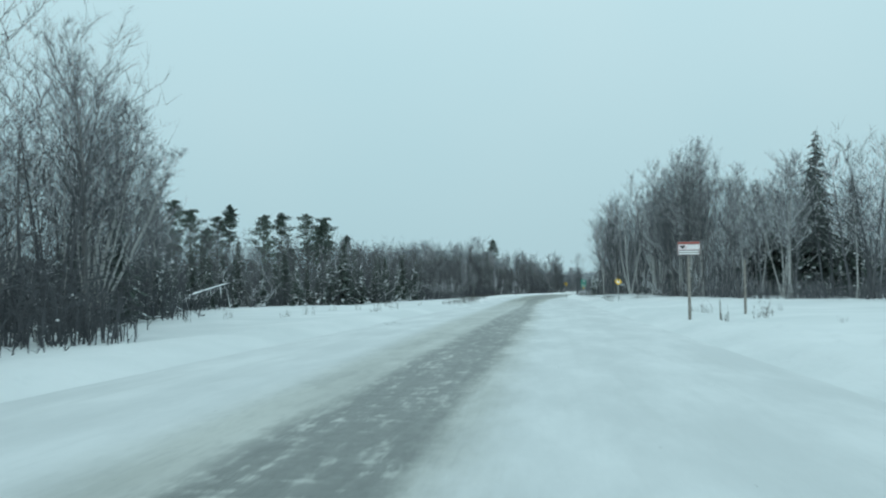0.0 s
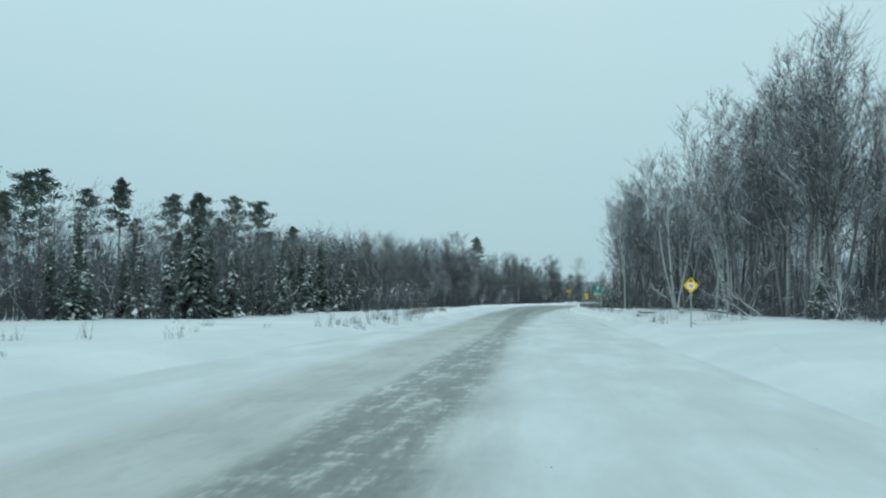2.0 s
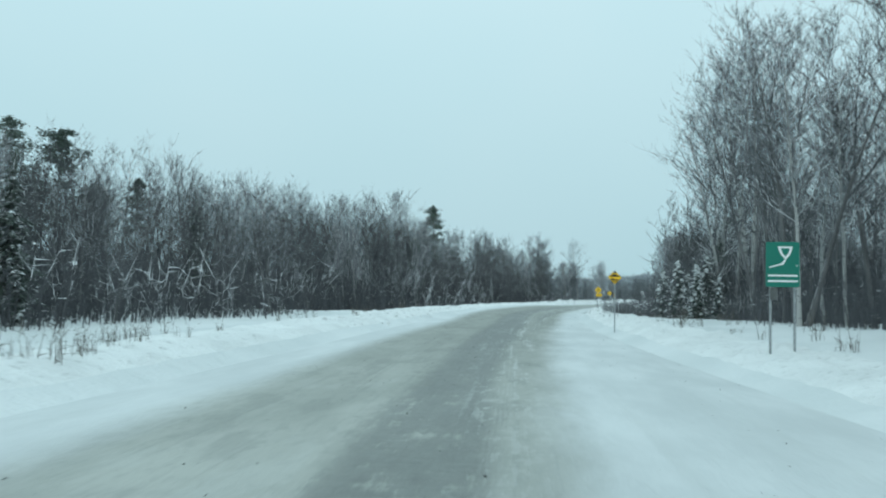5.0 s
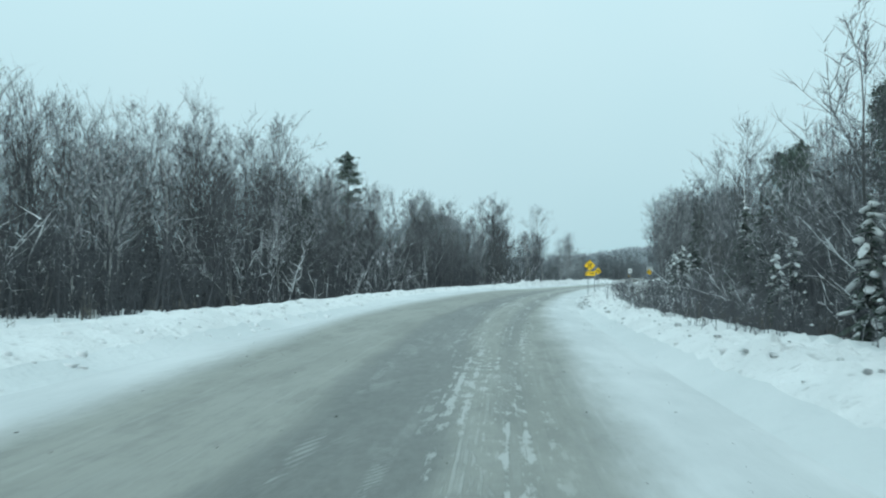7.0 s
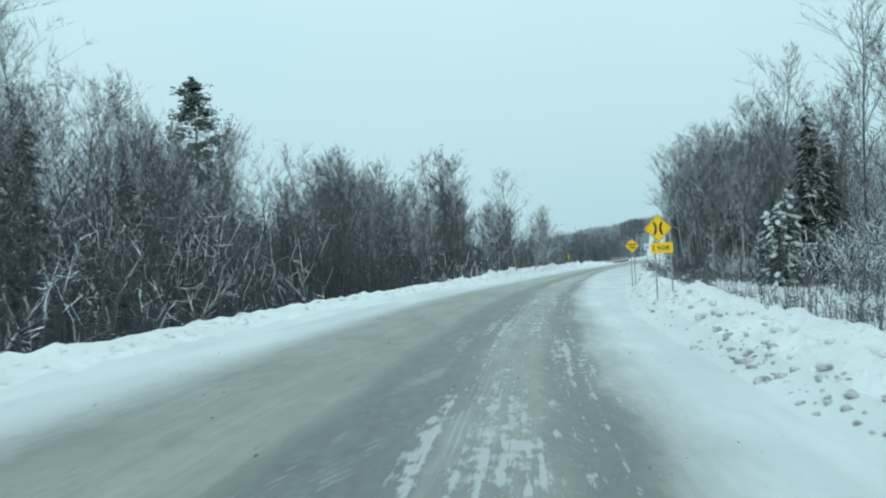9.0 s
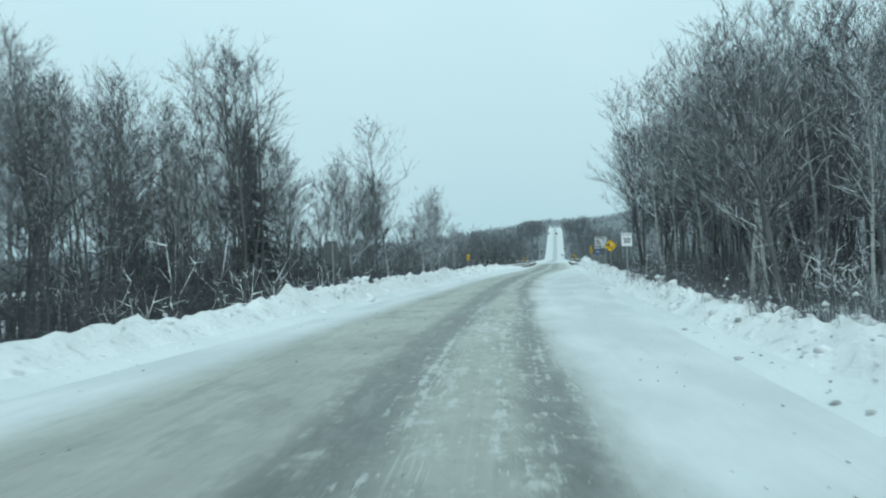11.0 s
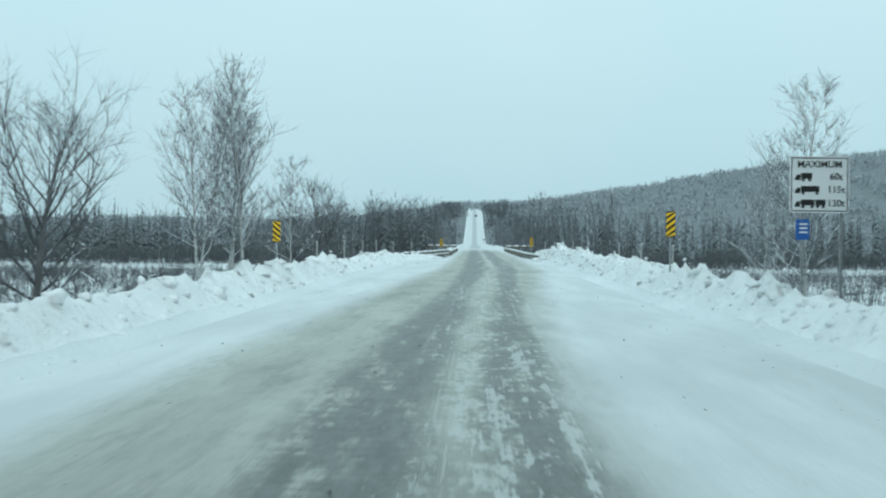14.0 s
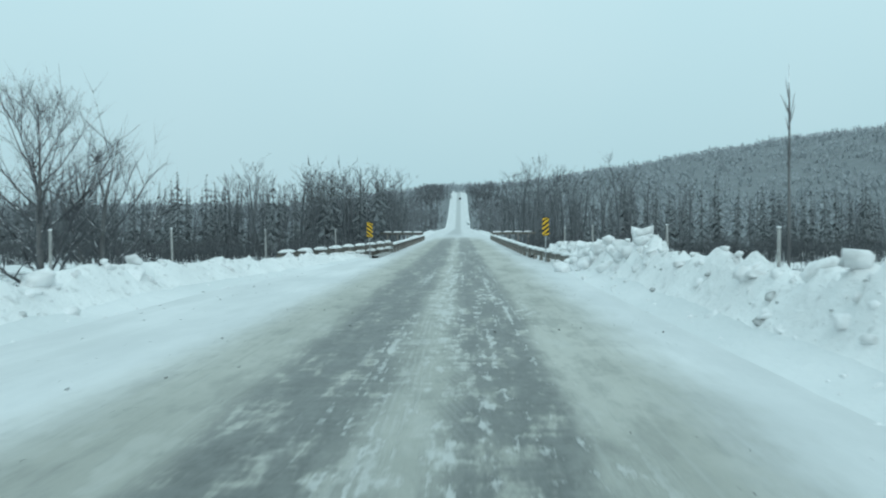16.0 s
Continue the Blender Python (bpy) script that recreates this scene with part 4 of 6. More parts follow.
# tall pines standing over the left woods
for s, o, h in ((171, -77, 20.5), (177, -67, 20), (186, -64, 19), (193, -62.5, 20), (204, -57, 20), (199, -58, 20.5), (214, -60, 15.5), (160, -62, 16), (220, -57, 17), (150, -70, 18)):
    plant("pine", s, o, h)
plant("pine", 258.6, -26.9, 17.6, 1)
for kind, s, o, h in (("spruce", 294, -16.4, 12.3), ("pine", 232, 28, 15), ("pine", 236, 31, 15.5), ("spruce", 225, 26, 13), ("aspen", 238, -25.5, 16.6),
                      ("river", 103, 15.5, 16), ("birch", 101.5, 16.8, 16.5), ("birch", 105, 16, 15.6), ("river", 99.5, 17.5, 16.4), ("aspen", 104, 18.5, 15.6), ("birch", 116, 15, 16), ("river", 119, 14.5, 17), ("spruce", 104, 31, 19), ("spruce", 102, 26, 11), ("spruce", 98, 29, 14), ("spruce", 106, 27, 10), ("spruce", 172, 12, 5.6), ("spruce", 176, 14, 6.4), ("spruce", 181, 13, 6.0),
                      ("spruce", 224, -19, 9.5), ("spruce", 228, -20.5, 10.5), ("spruce", 232, -21.5, 10), ("spruce", 237, -20, 8.5), ("spruce", 219, -18.5, 9),
                      ("spruce", 250.5, 14.2, 10.5), ("spruce", 256.5, 16.5, 8.5), ("spruce", 264, 14.5, 7.0),
                      ("birch", 168, 11.9, 16), ("birch", 172.5, 12.3, 17), ("river", 177, 13, 16), ("birch", 165.5, 12.6, 16.5), ("river", 170, 13.5, 17), ("pine", 222, 25, 16), ("sapling", 183, 11, 9), ("sapling", 180, 10.6, 8),
                      ("aspen", 176, -27.6, 11.2), ("aspen", 181, -27.2, 11.2), ("spruce", 176.5, -25.6, 8.3), ("laden", 177.5, 9.0, 3.7), ("laden", 169, 8.9, 3.8), ("laden", 162.5, 9.0, 2.9), ("laden", 175, 8.7, 3.2), ("laden", 166.5, 9.6, 3.4), ("laden", 168.5, 10.6, 4.2), ("laden", 171, 9.8, 3.2), ("laden", 173, 11.8, 4.6), ("laden", 164, 10.4, 2.6), ("laden", 177, 11, 3.8), ("laden", 246, 11.6, 4.6), ("laden", 247.6, 12.4, 5.4), ("laden", 251, 11.9, 4.4), ("laden", 257, 13.5, 5.0), ("spruce", 252, 15.6, 9.0), ("laden", 191, 11, 4.0), ("laden", 188, 9.6, 3.0)):
    plant(kind, s, o, h)
# single trees by the river road
for kind, s, o, h in (("open", 319.2, -12.7, 16.2), ("ash", 284, -13.5, 13), ("ash", 286, -14.5, 14), ("ash", 288, -13.8, 13.5), ("river", 287, -16, 14), ("ash", 290, -15.5, 12), ("ash", 292.5, -15, 11),
                      ("ash", 296, -15, 10), ("ash", 299, -16, 10), ("ash", 301, -14, 9.5), ("ash", 308, -13.5, 9.6), ("ash", 305, -15, 9.2), ("ash", 312.6, -14.2, 10.2), ("ash", 311, -12.8, 9), ("ash", 313.8, -13.2, 10.6), ("ash", 314.8, -14.6, 10.4), ("ash", 316, -13.4, 10.2), ("ash", 317.2, -14, 9.6), ("river", 302, -12, 10),
                      ("river", 353, -14.8, 11.2), ("river", 356, -13.2, 12.6), ("river", 359, -15, 10.6), ("river", 364, -12.1, 8.6), ("river", 355.5, -15.6, 10.8), ("river", 357.5, -14.2, 11.8),
                      ("sapling", 374, -17, 5.0), ("river", 339.4, 11.5, 9.2), ("ash", 319, 9.2, 13.5), ("ash", 321.5, 10, 14), ("ash", 317, 9.4, 13), ("ash", 320, 11, 14), ("aspen", 327, 12.5, 10), ("aspen", 331, 16.5, 9), ("river", 349.5, 13.1, 7.6)):
    plant(kind, s, o, h)

for variant, s, o, h in ((2, 334.3, -14.1, 6.9), (0, 381.5, -13.9, 7.7), (1, 385, -13.2, 7.0)):
    plant("spreading", s, o, h, variant, 1.0)

# crowns that stand over the rest
for kind, s, o, h in (("pine", 99, -50, 14.0), ("aspen", 92, -42, 12.5), ("broad", 96, -44, 12.0), ("broad", 103, -47, 12.0), ("pine", 109, -50, 12.8), ("aspen", 88, -40, 11.5), ("pine", 143, -60, 15.8),
                      ("pine", 249, 22, 14.6), ("pine", 233.5, 21.5, 13.6), ("pine", 231, 20, 12.6), ("spruce", 238, 19, 11.0), ("aspen", 259, 19.5, 19.5), ("aspen", 271.5, 16, 18.2),
                      ("aspen", 207, -24, 12.8), ("aspen", 211.5, -24, 13.6), ("aspen", 229, -22, 16.2)):
    plant(kind, s, o, h)

for kind in KINDS:
    for src in KINDS[kind]:
        if src.name not in USED:
            for ob in (*src.children, src):
                bpy.data.objects.remove(ob)

# woods behind and undergrowth, too thick to count
R2 = random.Random(9)


def scatter(bucket, shapes, unit, a, b, n, edge, side, near, far, lo, hi, power=1.0):
    for _ in range(n):
        s = R2.uniform(a, b)
        o = edge(s) + side * (near + (far - near) * R2.random() ** power)
        h = R2.uniform(lo, hi)
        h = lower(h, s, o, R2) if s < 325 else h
        bucket.append((R2.choice(shapes), at(s, o, ground_z(s, o) - 0.12), K * h / unit, R2.uniform(0, 6.28)))


deep_l, deep_r, dark_l, pale_r = [], [], [], []
scatter(deep_l, LITE, 14, -20, 60, 120, EDGE_L, -1, 2, 36, 9, 14)
scatter(deep_l, LITE, 14, 55, 170, 240, EDGE_L, -1, 4, 45, 6, 10.5)
scatter(deep_l, LITE, 14, 140, 192, 150, EDGE_L, -1, 4, 36, 8, 12.5)
scatter(dark_l, LITE, 14, 192, 262, 200, EDGE_L, -1, 3, 32, 8, 13)
scatter(deep_l, LITE, 14, 258, 304, 120, EDGE_L, -1, 4, 40, 7, 10.5)
scatter(deep_r, LITE, 14, 70, 165, 210, EDGE_R, 1, 4, 34, 8, 14.5)
scatter(deep_r, LITE, 14, 165, 290, 240, EDGE_R, 1, 4, 34, 7, 12.5)
scatter(deep_r, LITE, 14, 284, 322, 130, EDGE_R, 1, 4, 26, 9, 14)
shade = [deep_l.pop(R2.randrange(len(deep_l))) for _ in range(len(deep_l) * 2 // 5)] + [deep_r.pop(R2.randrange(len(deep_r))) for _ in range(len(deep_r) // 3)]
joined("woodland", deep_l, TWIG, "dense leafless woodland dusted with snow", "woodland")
joined("woodland", shade, DEEP_SHADE, "dense dark leafless woodland", "woodland")
joined("woodland", dark_l, DEEP_SHADE, "dense grey leafless woodland", "woodland")
joined("woodland", deep_r, DUSTED, "dense leafless woodland dusted with snow", "woodland")
low_l, low_r = [], []
scatter(low_l, THICKET, 3.2, -15, 60, 190, EDGE_L, -1, 0, 12, 2.2, 4.8)
scatter(low_l, THICKET, 3.2, 55, 190, 430, EDGE_L, -1, 0, 16, 2.2, 4.4)
scatter(low_l, THICKET, 3.2, 185, 306, 430, EDGE_L, -1, 0, 12, 2.0, 5.0)
scatter(low_l, THICKET, 3.2, 306, 400, 420, lambda s: -10, -1, 0, 45, 1.1, 2.5, 1.3)
scatter(low_l, THICKET, 3.2, 384, 402, 150, lambda s: -13, -1, 0, 70, 1.6, 2.5)
scatter(low_r, THICKET, 3.2, 66, 165, 280, EDGE_R, 1, 0.5, 12, 1.2, 2.8)
scatter(low_r, THICKET, 3.2, 165, 228, 220, EDGE_R, 1, -1.0, 12, 1.6, 4.4)
scatter(pale_r, THICKET, 3.2, 226, 280, 190, EDGE_R, 1, -0.5, 12, 1.6, 4.0)
scatter(low_r, THICKET, 3.2, 280, 326, 320, EDGE_R, 1, -0.8, 16, 1.8, 3.8)
scatter(low_r, THICKET, 3.2, 322, 400, 420, lambda s: 9.0, 1, 0, 45, 1.1, 2.5, 1.3)
scatter(low_r, THICKET, 3.2, 380, 402, 190, lambda s: 14, 1, 0, 70, 1.8, 2.7)
scatter(low_r, TALL, 6, 158, 200, 64, lambda s: 11, 1, 0, 8, 3.8, 6.0)
scatter(low_r, THICKET, 3.2, 236, 286, 240, lambda s: 5.5, 1, 0, 1.3, 0.45, 0.85)
scatter(low_r, THICKET, 3.2, 166, 215, 120, lambda s: 9.0, 1, 0, 3, 1.2, 2.0)
scatter(low_r, THICKET, 3.2, 176, 224, 110, lambda s: 5.6, 1, 0, 6, 0.8, 1.9)
scatter(low_r, THICKET, 3.2, 230, 285, 70, lambda s: 5.6, 1, 0, 2.2, 0.35, 0.9)
scatter(low_l, TALL, 6, 205, 258, 80, EDGE_L, -1, 2, 12, 5.0, 7.5)
scatter(low_l, THICKET, 3.2, 290, 334, 260, lambda s: -9.5, -1, 0, 34, 1.6, 3.6)
scatter(low_r, TALL, 6, 88, 132, 14, EDGE_R, 1, 2.5, 9, 2.6, 4.2)
laced = [low_l.pop(R2.randrange(len(low_l))) for _ in range(230)] + [low_r.pop(R2.randrange(len(low_r))) for _ in range(330)]
joined("undergrowth", laced, LACED, "bare undergrowth with snow lying along its twigs", "undergrowth")
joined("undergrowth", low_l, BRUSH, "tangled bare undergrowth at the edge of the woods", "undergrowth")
joined("undergrowth", pale_r, DUSTED, "snow-dusted bare undergrowth at the edge of the woods", "undergrowth")
joined("undergrowth", low_r, GROVE, "tangled bare undergrowth at the edge of the woods", "undergrowth")

# snow caught in the brush
BLOB = []
for k in range(4):
    rng = random.Random(400 + k)
    v = np.array([(1, 0, 0), (-1, 0, 0), (0, 1, 0), (0, -1, 0), (0, 0, 0.7), (0, 0, -0.25)]) * np.array([[rng.uniform(0.6, 1.3)] for _ in range(6)])
    t = np.array([(0, 2, 4), (2, 1, 4), (1, 3, 4), (3, 0, 4), (2, 0, 5), (1, 2, 5), (3, 1, 5), (0, 3, 5)])
    BLOB.append((v.astype(np.float32), t))
caught = []
for bucket in (low_l, low_r, pale_r, laced):
    for _shape, p, size, _turn in bucket:
        if p.y > 370:
            continue
        for _ in range(1):
            d = Vector((R2.gauss(0, 0.6), R2.gauss(0, 0.6), 3.2 * R2.uniform(0.15, 0.8)))
            caught.append((R2.choice(BLOB), p + d * size, 0.03 + 0.09 * R2.random() ** 2.5, R2.uniform(0, 6.28)))
joined("caught_snow", caught, SNOW, "small clumps of snow caught in the brush", "snow")

# far shore and far hills
SHORE = [thicket(120 + k, 4.0, 11, 8, 2.6, 2.3) for k in range(3)]
shore = []
for _ in range(2000):
    o = R2.choice((-1, 1)) * (9 + 230 * R2.random() ** 1.2)
    s = 439 + 34 * R2.random() ** 1.5
    shore.append((R2.choice(SHORE), at(s, o, ground_z(s, o) - 0.2), K * R2.uniform(0.62, 0.9), R2.uniform(0, 6.28)))
joined("shore_brush", shore, SHORE_TWIG, "dark alder brush along the far river shore", "brush")
CLUMP = []
for k in range(8):
    rng = random.Random(200 + k)
    lim = Limbs()
    for _ in range(9):
        p = Vector((rng.gauss(0, 2.4), rng.gauss(0, 2.4), 0))
        hh, ww = rng.uniform(5.5, 8.5), rng.uniform(1.0, 1.7)
        lim.tri(p - Vector((0.16, 0, 0)), p + Vector((0.16, 0, 0)), p + Vector((0, 0, hh)))
        for _ in range(10 if k < 4 else 5):
            f = rng.uniform(0.12, 0.85)
            q = p + Vector((0, 0, hh * f))
            r = ww * math.sin(math.pi * (0.15 + 0.8 * f))
            az = rng.uniform(0, 6.28)
            e = q + Vector((math.cos(az) * r, math.sin(az) * r, rng.uniform(0.6, 1.8)))
            w = Vector((rng.gauss(0, 1), rng.gauss(0, 1), 0.3)).normalized() * rng.uniform(0.22, 0.42) * (1 if k < 4 else 1.5)
            lim.tri(q - w, q + w, e)
    CLUMP.append(lim.arrays())
far_c, far_b, mid_b = [], [], []
for _ in range(6600):
    s = 505 + 900 * R2.random() ** 1.25
    o = R2.uniform(-1, 1) * (150 + (s - 350) * 0.62)
    if abs(o) < (8 if s < 640 else 11.5) and s < 1170:
        continue
    place = at(s, o, ground_z(s, o) - 0.3)
    turn = R2.uniform(0, 6.28)
    if s < 640 and R2.random() < 0.35:
        continue
    if s < 640 and R2.random() < 0.6:
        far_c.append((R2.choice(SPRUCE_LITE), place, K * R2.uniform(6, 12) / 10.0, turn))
    elif s < 640:
        mid_b.append((R2.choice(LITE_FAR), place, K * R2.uniform(5, 8.5) / 14.0, turn))
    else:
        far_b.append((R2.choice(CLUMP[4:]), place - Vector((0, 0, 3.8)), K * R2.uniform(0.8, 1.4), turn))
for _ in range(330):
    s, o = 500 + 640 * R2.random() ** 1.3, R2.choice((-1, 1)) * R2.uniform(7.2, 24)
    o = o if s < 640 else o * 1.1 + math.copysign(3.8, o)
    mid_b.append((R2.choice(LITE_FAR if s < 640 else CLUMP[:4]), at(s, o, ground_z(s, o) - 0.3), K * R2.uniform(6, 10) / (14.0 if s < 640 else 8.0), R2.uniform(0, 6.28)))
grove = []
for _ in range(520):
    side = R2.choice((-1, -1, 1))
    o = side * (8.5 + 120 * R2.random() ** 1.5)
    s = R2.uniform(456, 500)
    if R2.random() < (0.7 if abs(o) > 30 else 0.15):
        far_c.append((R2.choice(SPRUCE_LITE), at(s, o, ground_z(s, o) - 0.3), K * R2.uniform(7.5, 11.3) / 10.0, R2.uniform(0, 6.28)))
    else:
        grove.append((R2.choice(LITE_FAR), at(s, o, ground_z(s, o) - 0.3), K * (R2.uniform(8.5, 12.5) if abs(o) < 30 else R2.uniform(6, 9)) / 14.0, R2.uniform(0, 6.28)))
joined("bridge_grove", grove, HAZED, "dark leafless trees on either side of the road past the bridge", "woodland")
joined("far_spruces", far_c, FAR_SPRUCE, "far snow-dusted spruces past the river, paled by painted haze", "conifers")
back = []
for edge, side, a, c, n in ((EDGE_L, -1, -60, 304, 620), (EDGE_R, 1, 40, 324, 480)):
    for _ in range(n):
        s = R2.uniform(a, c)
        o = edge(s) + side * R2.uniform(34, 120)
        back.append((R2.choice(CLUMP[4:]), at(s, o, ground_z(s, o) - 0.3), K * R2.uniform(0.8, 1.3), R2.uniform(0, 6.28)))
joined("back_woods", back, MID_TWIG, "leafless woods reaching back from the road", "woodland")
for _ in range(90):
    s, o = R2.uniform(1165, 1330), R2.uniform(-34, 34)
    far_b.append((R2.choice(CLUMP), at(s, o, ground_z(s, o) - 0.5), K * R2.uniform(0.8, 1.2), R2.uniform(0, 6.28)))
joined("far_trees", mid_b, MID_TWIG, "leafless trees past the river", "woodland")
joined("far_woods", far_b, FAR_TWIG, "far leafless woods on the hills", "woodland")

# ---- road signs ----


def words(body, size, mat, parent, x, z, label=""):
    cu = bpy.data.curves.new("letters", "FONT")
    cu.offset = size * 0.014
    cu.body, cu.size, cu.extrude, cu.align_x, cu.align_y = body, size, 0.002, "CENTER", "CENTER"
    ob = bpy.data.objects.new("letters", cu)
    scene.collection.objects.link(ob)
    bpy.context.view_layer.update()
    me = bpy.data.meshes.new_from_object(ob.evaluated_get(bpy.context.evaluated_depsgraph_get()))
    bpy.data.objects.remove(ob)
    me.transform(Matrix.Translation((x, -0.012, z)) @ Matrix.Rotation(radians(90), 4, "X"))
    me.materials.clear()
    me.materials.append(mat)
    return put("lettering", me, parent, label)


def rect(w, h, cx=0.0, cz=0.0, r=0.0):
    if not r:
        return [(cx - w / 2, cz - h / 2), (cx + w / 2, cz - h / 2), (cx + w / 2, cz + h / 2), (cx - w / 2, cz + h / 2)]
    pts = []
    for sx, sz, a0 in ((1, -1, -90), (1, 1, 0), (-1, 1, 90), (-1, -1, 180)):
        for a in (0, 30, 60, 90):
            t = radians(a0 + a)
            pts.append((cx + sx * (w / 2 - r) + r * math.cos(t), cz + sz * (h / 2 - r) + r * math.sin(t)))
    return pts


def diamond(side, r=0.05):
    t = radians(45)
    return [(x * math.cos(t) - z * math.sin(t), x * math.sin(t) + z * math.cos(t)) for x, z in rect(side, side, 0, 0, r)]


def bent_bar(x, bow, z0, z1, w, n=8):
    a = [(x + bow * math.cos(math.pi * (k / n - 0.5)), z0 + (z1 - z0) * k / n) for k in range(n + 1)]
    return [(px - w / 2, pz) for px, pz in a] + [(px + w / 2, pz) for px, pz in a[::-1]]


def sign_post(parent, x, top, foot, mat=None, w=0.06, round_=False):
    bm = bmesh.new()
    if round_:
        bmesh.ops.create_cone(bm, cap_ends=True, segments=10, radius1=w, radius2=w * 0.9, depth=top - foot, matrix=Matrix.Translation((x, 0.05 + w, (top + foot) / 2)))
    else:
        box(bm, (w, 0.012, top - foot), (x, 0.022, (top + foot) / 2))
        for sx in (-1, 1):
            box(bm, (0.012, w * 0.6, top - foot), (x + sx * (w / 2 - 0.006), 0.028 + w * 0.3, (top + foot) / 2))
    part("post", bm, mat or STEEL, parent)


def sign(name, s, o, z, label, posts=(0.0,), top=0.3, turn=0.0, wood=False, pw=0.06, category="road sign"):
    """The empty of a sign at its plate's centre, z over the road; posts go down to the snow."""
    m = Matrix.Translation(at(s, o, z)) @ Matrix.Rotation(radians(heading(s) + turn), 4, "Z")
    ob = thing(name, m, label, category, "road signs")
    foot = (ground_z(s, o) - z) * K - 0.25
    for x in posts:
        sign_post(ob, x, top, foot, WOOD if wood else STEEL, pw, wood)
    return ob


def plate(name, outline, mat, ob, y=0.0, thick=0.006, label=""):
    return part(name, prism(outline, y - thick / 2, y + thick / 2), mat, ob, label)


def diamond_sign(name, s, o, z, side, label, posts=(0.0,), turn=0.0):
    ob = sign(name, s, o, z, label, posts, side * 0.55, turn)
    plate("plate", diamond(side), YELLOW, ob)
    rim = diamond(side * 0.94)
    inner = diamond(side * 0.905)
    bm = bmesh.new()
    a = [bm.verts.new((x, -0.005, q)) for x, q in rim]
    b = [bm.verts.new((x, -0.005, q)) for x, q in inner]
    for k in range(len(a)):
        j = (k + 1) % len(a)
        bm.faces.new((a[k], a[j], b[j], b[k]))
    part("border", bm, BLACK, ob, "thin black border line")
    return ob


# notice board and wooden posts near the start
ob = sign("notice_board", 39.4, 6.2, 3.4, "small pale notice board on a wooden post", (0.0,), 0.2, 0, True, 0.08, "sign board")
plate("board", rect(1.14, 0.70), plain("weathered_board", (0.24, 0.19, 0.19), 0.8), ob, 0.0, 0.03)
plate("red_strip", rect(1.06, 0.07, 0, 0.27), RED, ob, -0.022)
plate("panel", rect(1.06, 0.28, 0.02, 0.06), plain("pale_pink_panel", (0.70, 0.60, 0.61), 0.7), ob, -0.022)
plate("mark", [(-0.44, 0.13), (-0.36, 0.15), (-0.30, 0.11), (-0.24, 0.15), (-0.16, 0.13), (-0.30, -0.03)], BLACK, ob, -0.028)
for z in (0.12, 0.02):
    plate("text_bar", rect(0.6, 0.05, 0.2, z), WHITE, ob, -0.028)
for z in (-0.16, -0.27):
    plate("text_bar", rect(1.0, 0.06, 0, z), WHITE, ob, -0.022)
for s, o, h, r in ((43.7, 9.5, 3.0, 0.075), (37.0, 7.0, 0.95, 0.03)):
    bm = bmesh.new()
    bmesh.ops.create_cone(bm, cap_ends=True, segments=10, radius1=r, radius2=r * 0.85, depth=h + 0.4, matrix=Matrix.Translation((0, 0, h / 2 - 0.2)))
    ob = part("wooden_post", bm, WOOD, None)
    ob.matrix_world = Matrix.Translation(at(s, o, ground_z(s, o))) @ Matrix.Rotation(radians(2), 4, "X")
    tagged(ob, "bare weathered wooden post standing in the snow" if h > 1 else "short thin stake standing in the snow", "post")

# yellow sign: limit of 30 ahead
ob = diamond_sign("speed_ahead_sign", 90.0, 7.5, 2.38, 0.62, "yellow diamond sign with an arrow over a 30 limit")
plate("arrow", [(-0.11, 0.20), (0.11, 0.20), (0.0, 0.33)], BLACK, ob, -0.006)
plate("limit_panel", rect(0.34, 0.30, 0, -0.03, 0.03), WHITE, ob, -0.006)
words("30", 0.24, BLACK, ob, 0, -0.03)

# green route sign on two posts
ob = sign("route_sign", 136.0, 6.2, 2.47, "green road sign with a white emblem on two posts", (-0.34, 0.34), 0.5, 0)
plate("plate", rect(0.95, 1.3, 0, 0.1, 0.05), GREEN, ob)
plate("emblem", [(-0.14, 0.62), (0.28, 0.62), (0.22, 0.40), (0.08, 0.24), (-0.06, 0.40)], WHITE, ob, -0.006)
plate("emblem_field", [(-0.06, 0.57), (0.20, 0.57), (0.16, 0.44), (0.07, 0.33), (-0.01, 0.44)], GREEN, ob, -0.012)
plate("sweep", [(-0.40, 0.02), (-0.36, 0.00), (0.02, 0.10), (0.10, 0.24), (0.04, 0.24), (-0.02, 0.14)], WHITE, ob, -0.006)
plate("text_bar", rect(0.84, 0.05, 0, -0.22), WHITE, ob, -0.006)
plate("text_bar", rect(0.84, 0.05, 0, -0.38), WHITE, ob, -0.006)
plate("tab", rect(0.22, 0.34, -0.25, -0.75, 0.03), ALU, ob)

# yellow sign: give way at the narrow bridge
ob = diamond_sign("crossing_ahead_sign", 153.8, 3.83, 2.55, 0.51, "yellow diamond sign with an arrow and two dark vehicle shapes", (0.02,))
plate("arrow", [(-0.12, 0.22), (0.12, 0.22), (0.0, 0.35)], BLACK, ob, -0.006)
plate("vehicle_shape", [(-0.24, 0.03), (0.24, 0.03), (0.24, 0.10), (0.10, 0.12), (0.04, 0.17), (-0.10, 0.17), (-0.16, 0.10), (-0.24, 0.10)], BLACK, ob, -0.006)
plate("vehicle_shape", [(-0.20, -0.16), (0.20, -0.16), (0.20, -0.10), (-0.02, -0.08), (-0.12, -0.03), (-0.20, -0.08)], BLACK, ob, -0.006)
plate("bar", rect(0.36, 0.045, 0, -0.23), BLACK, ob, -0.006)

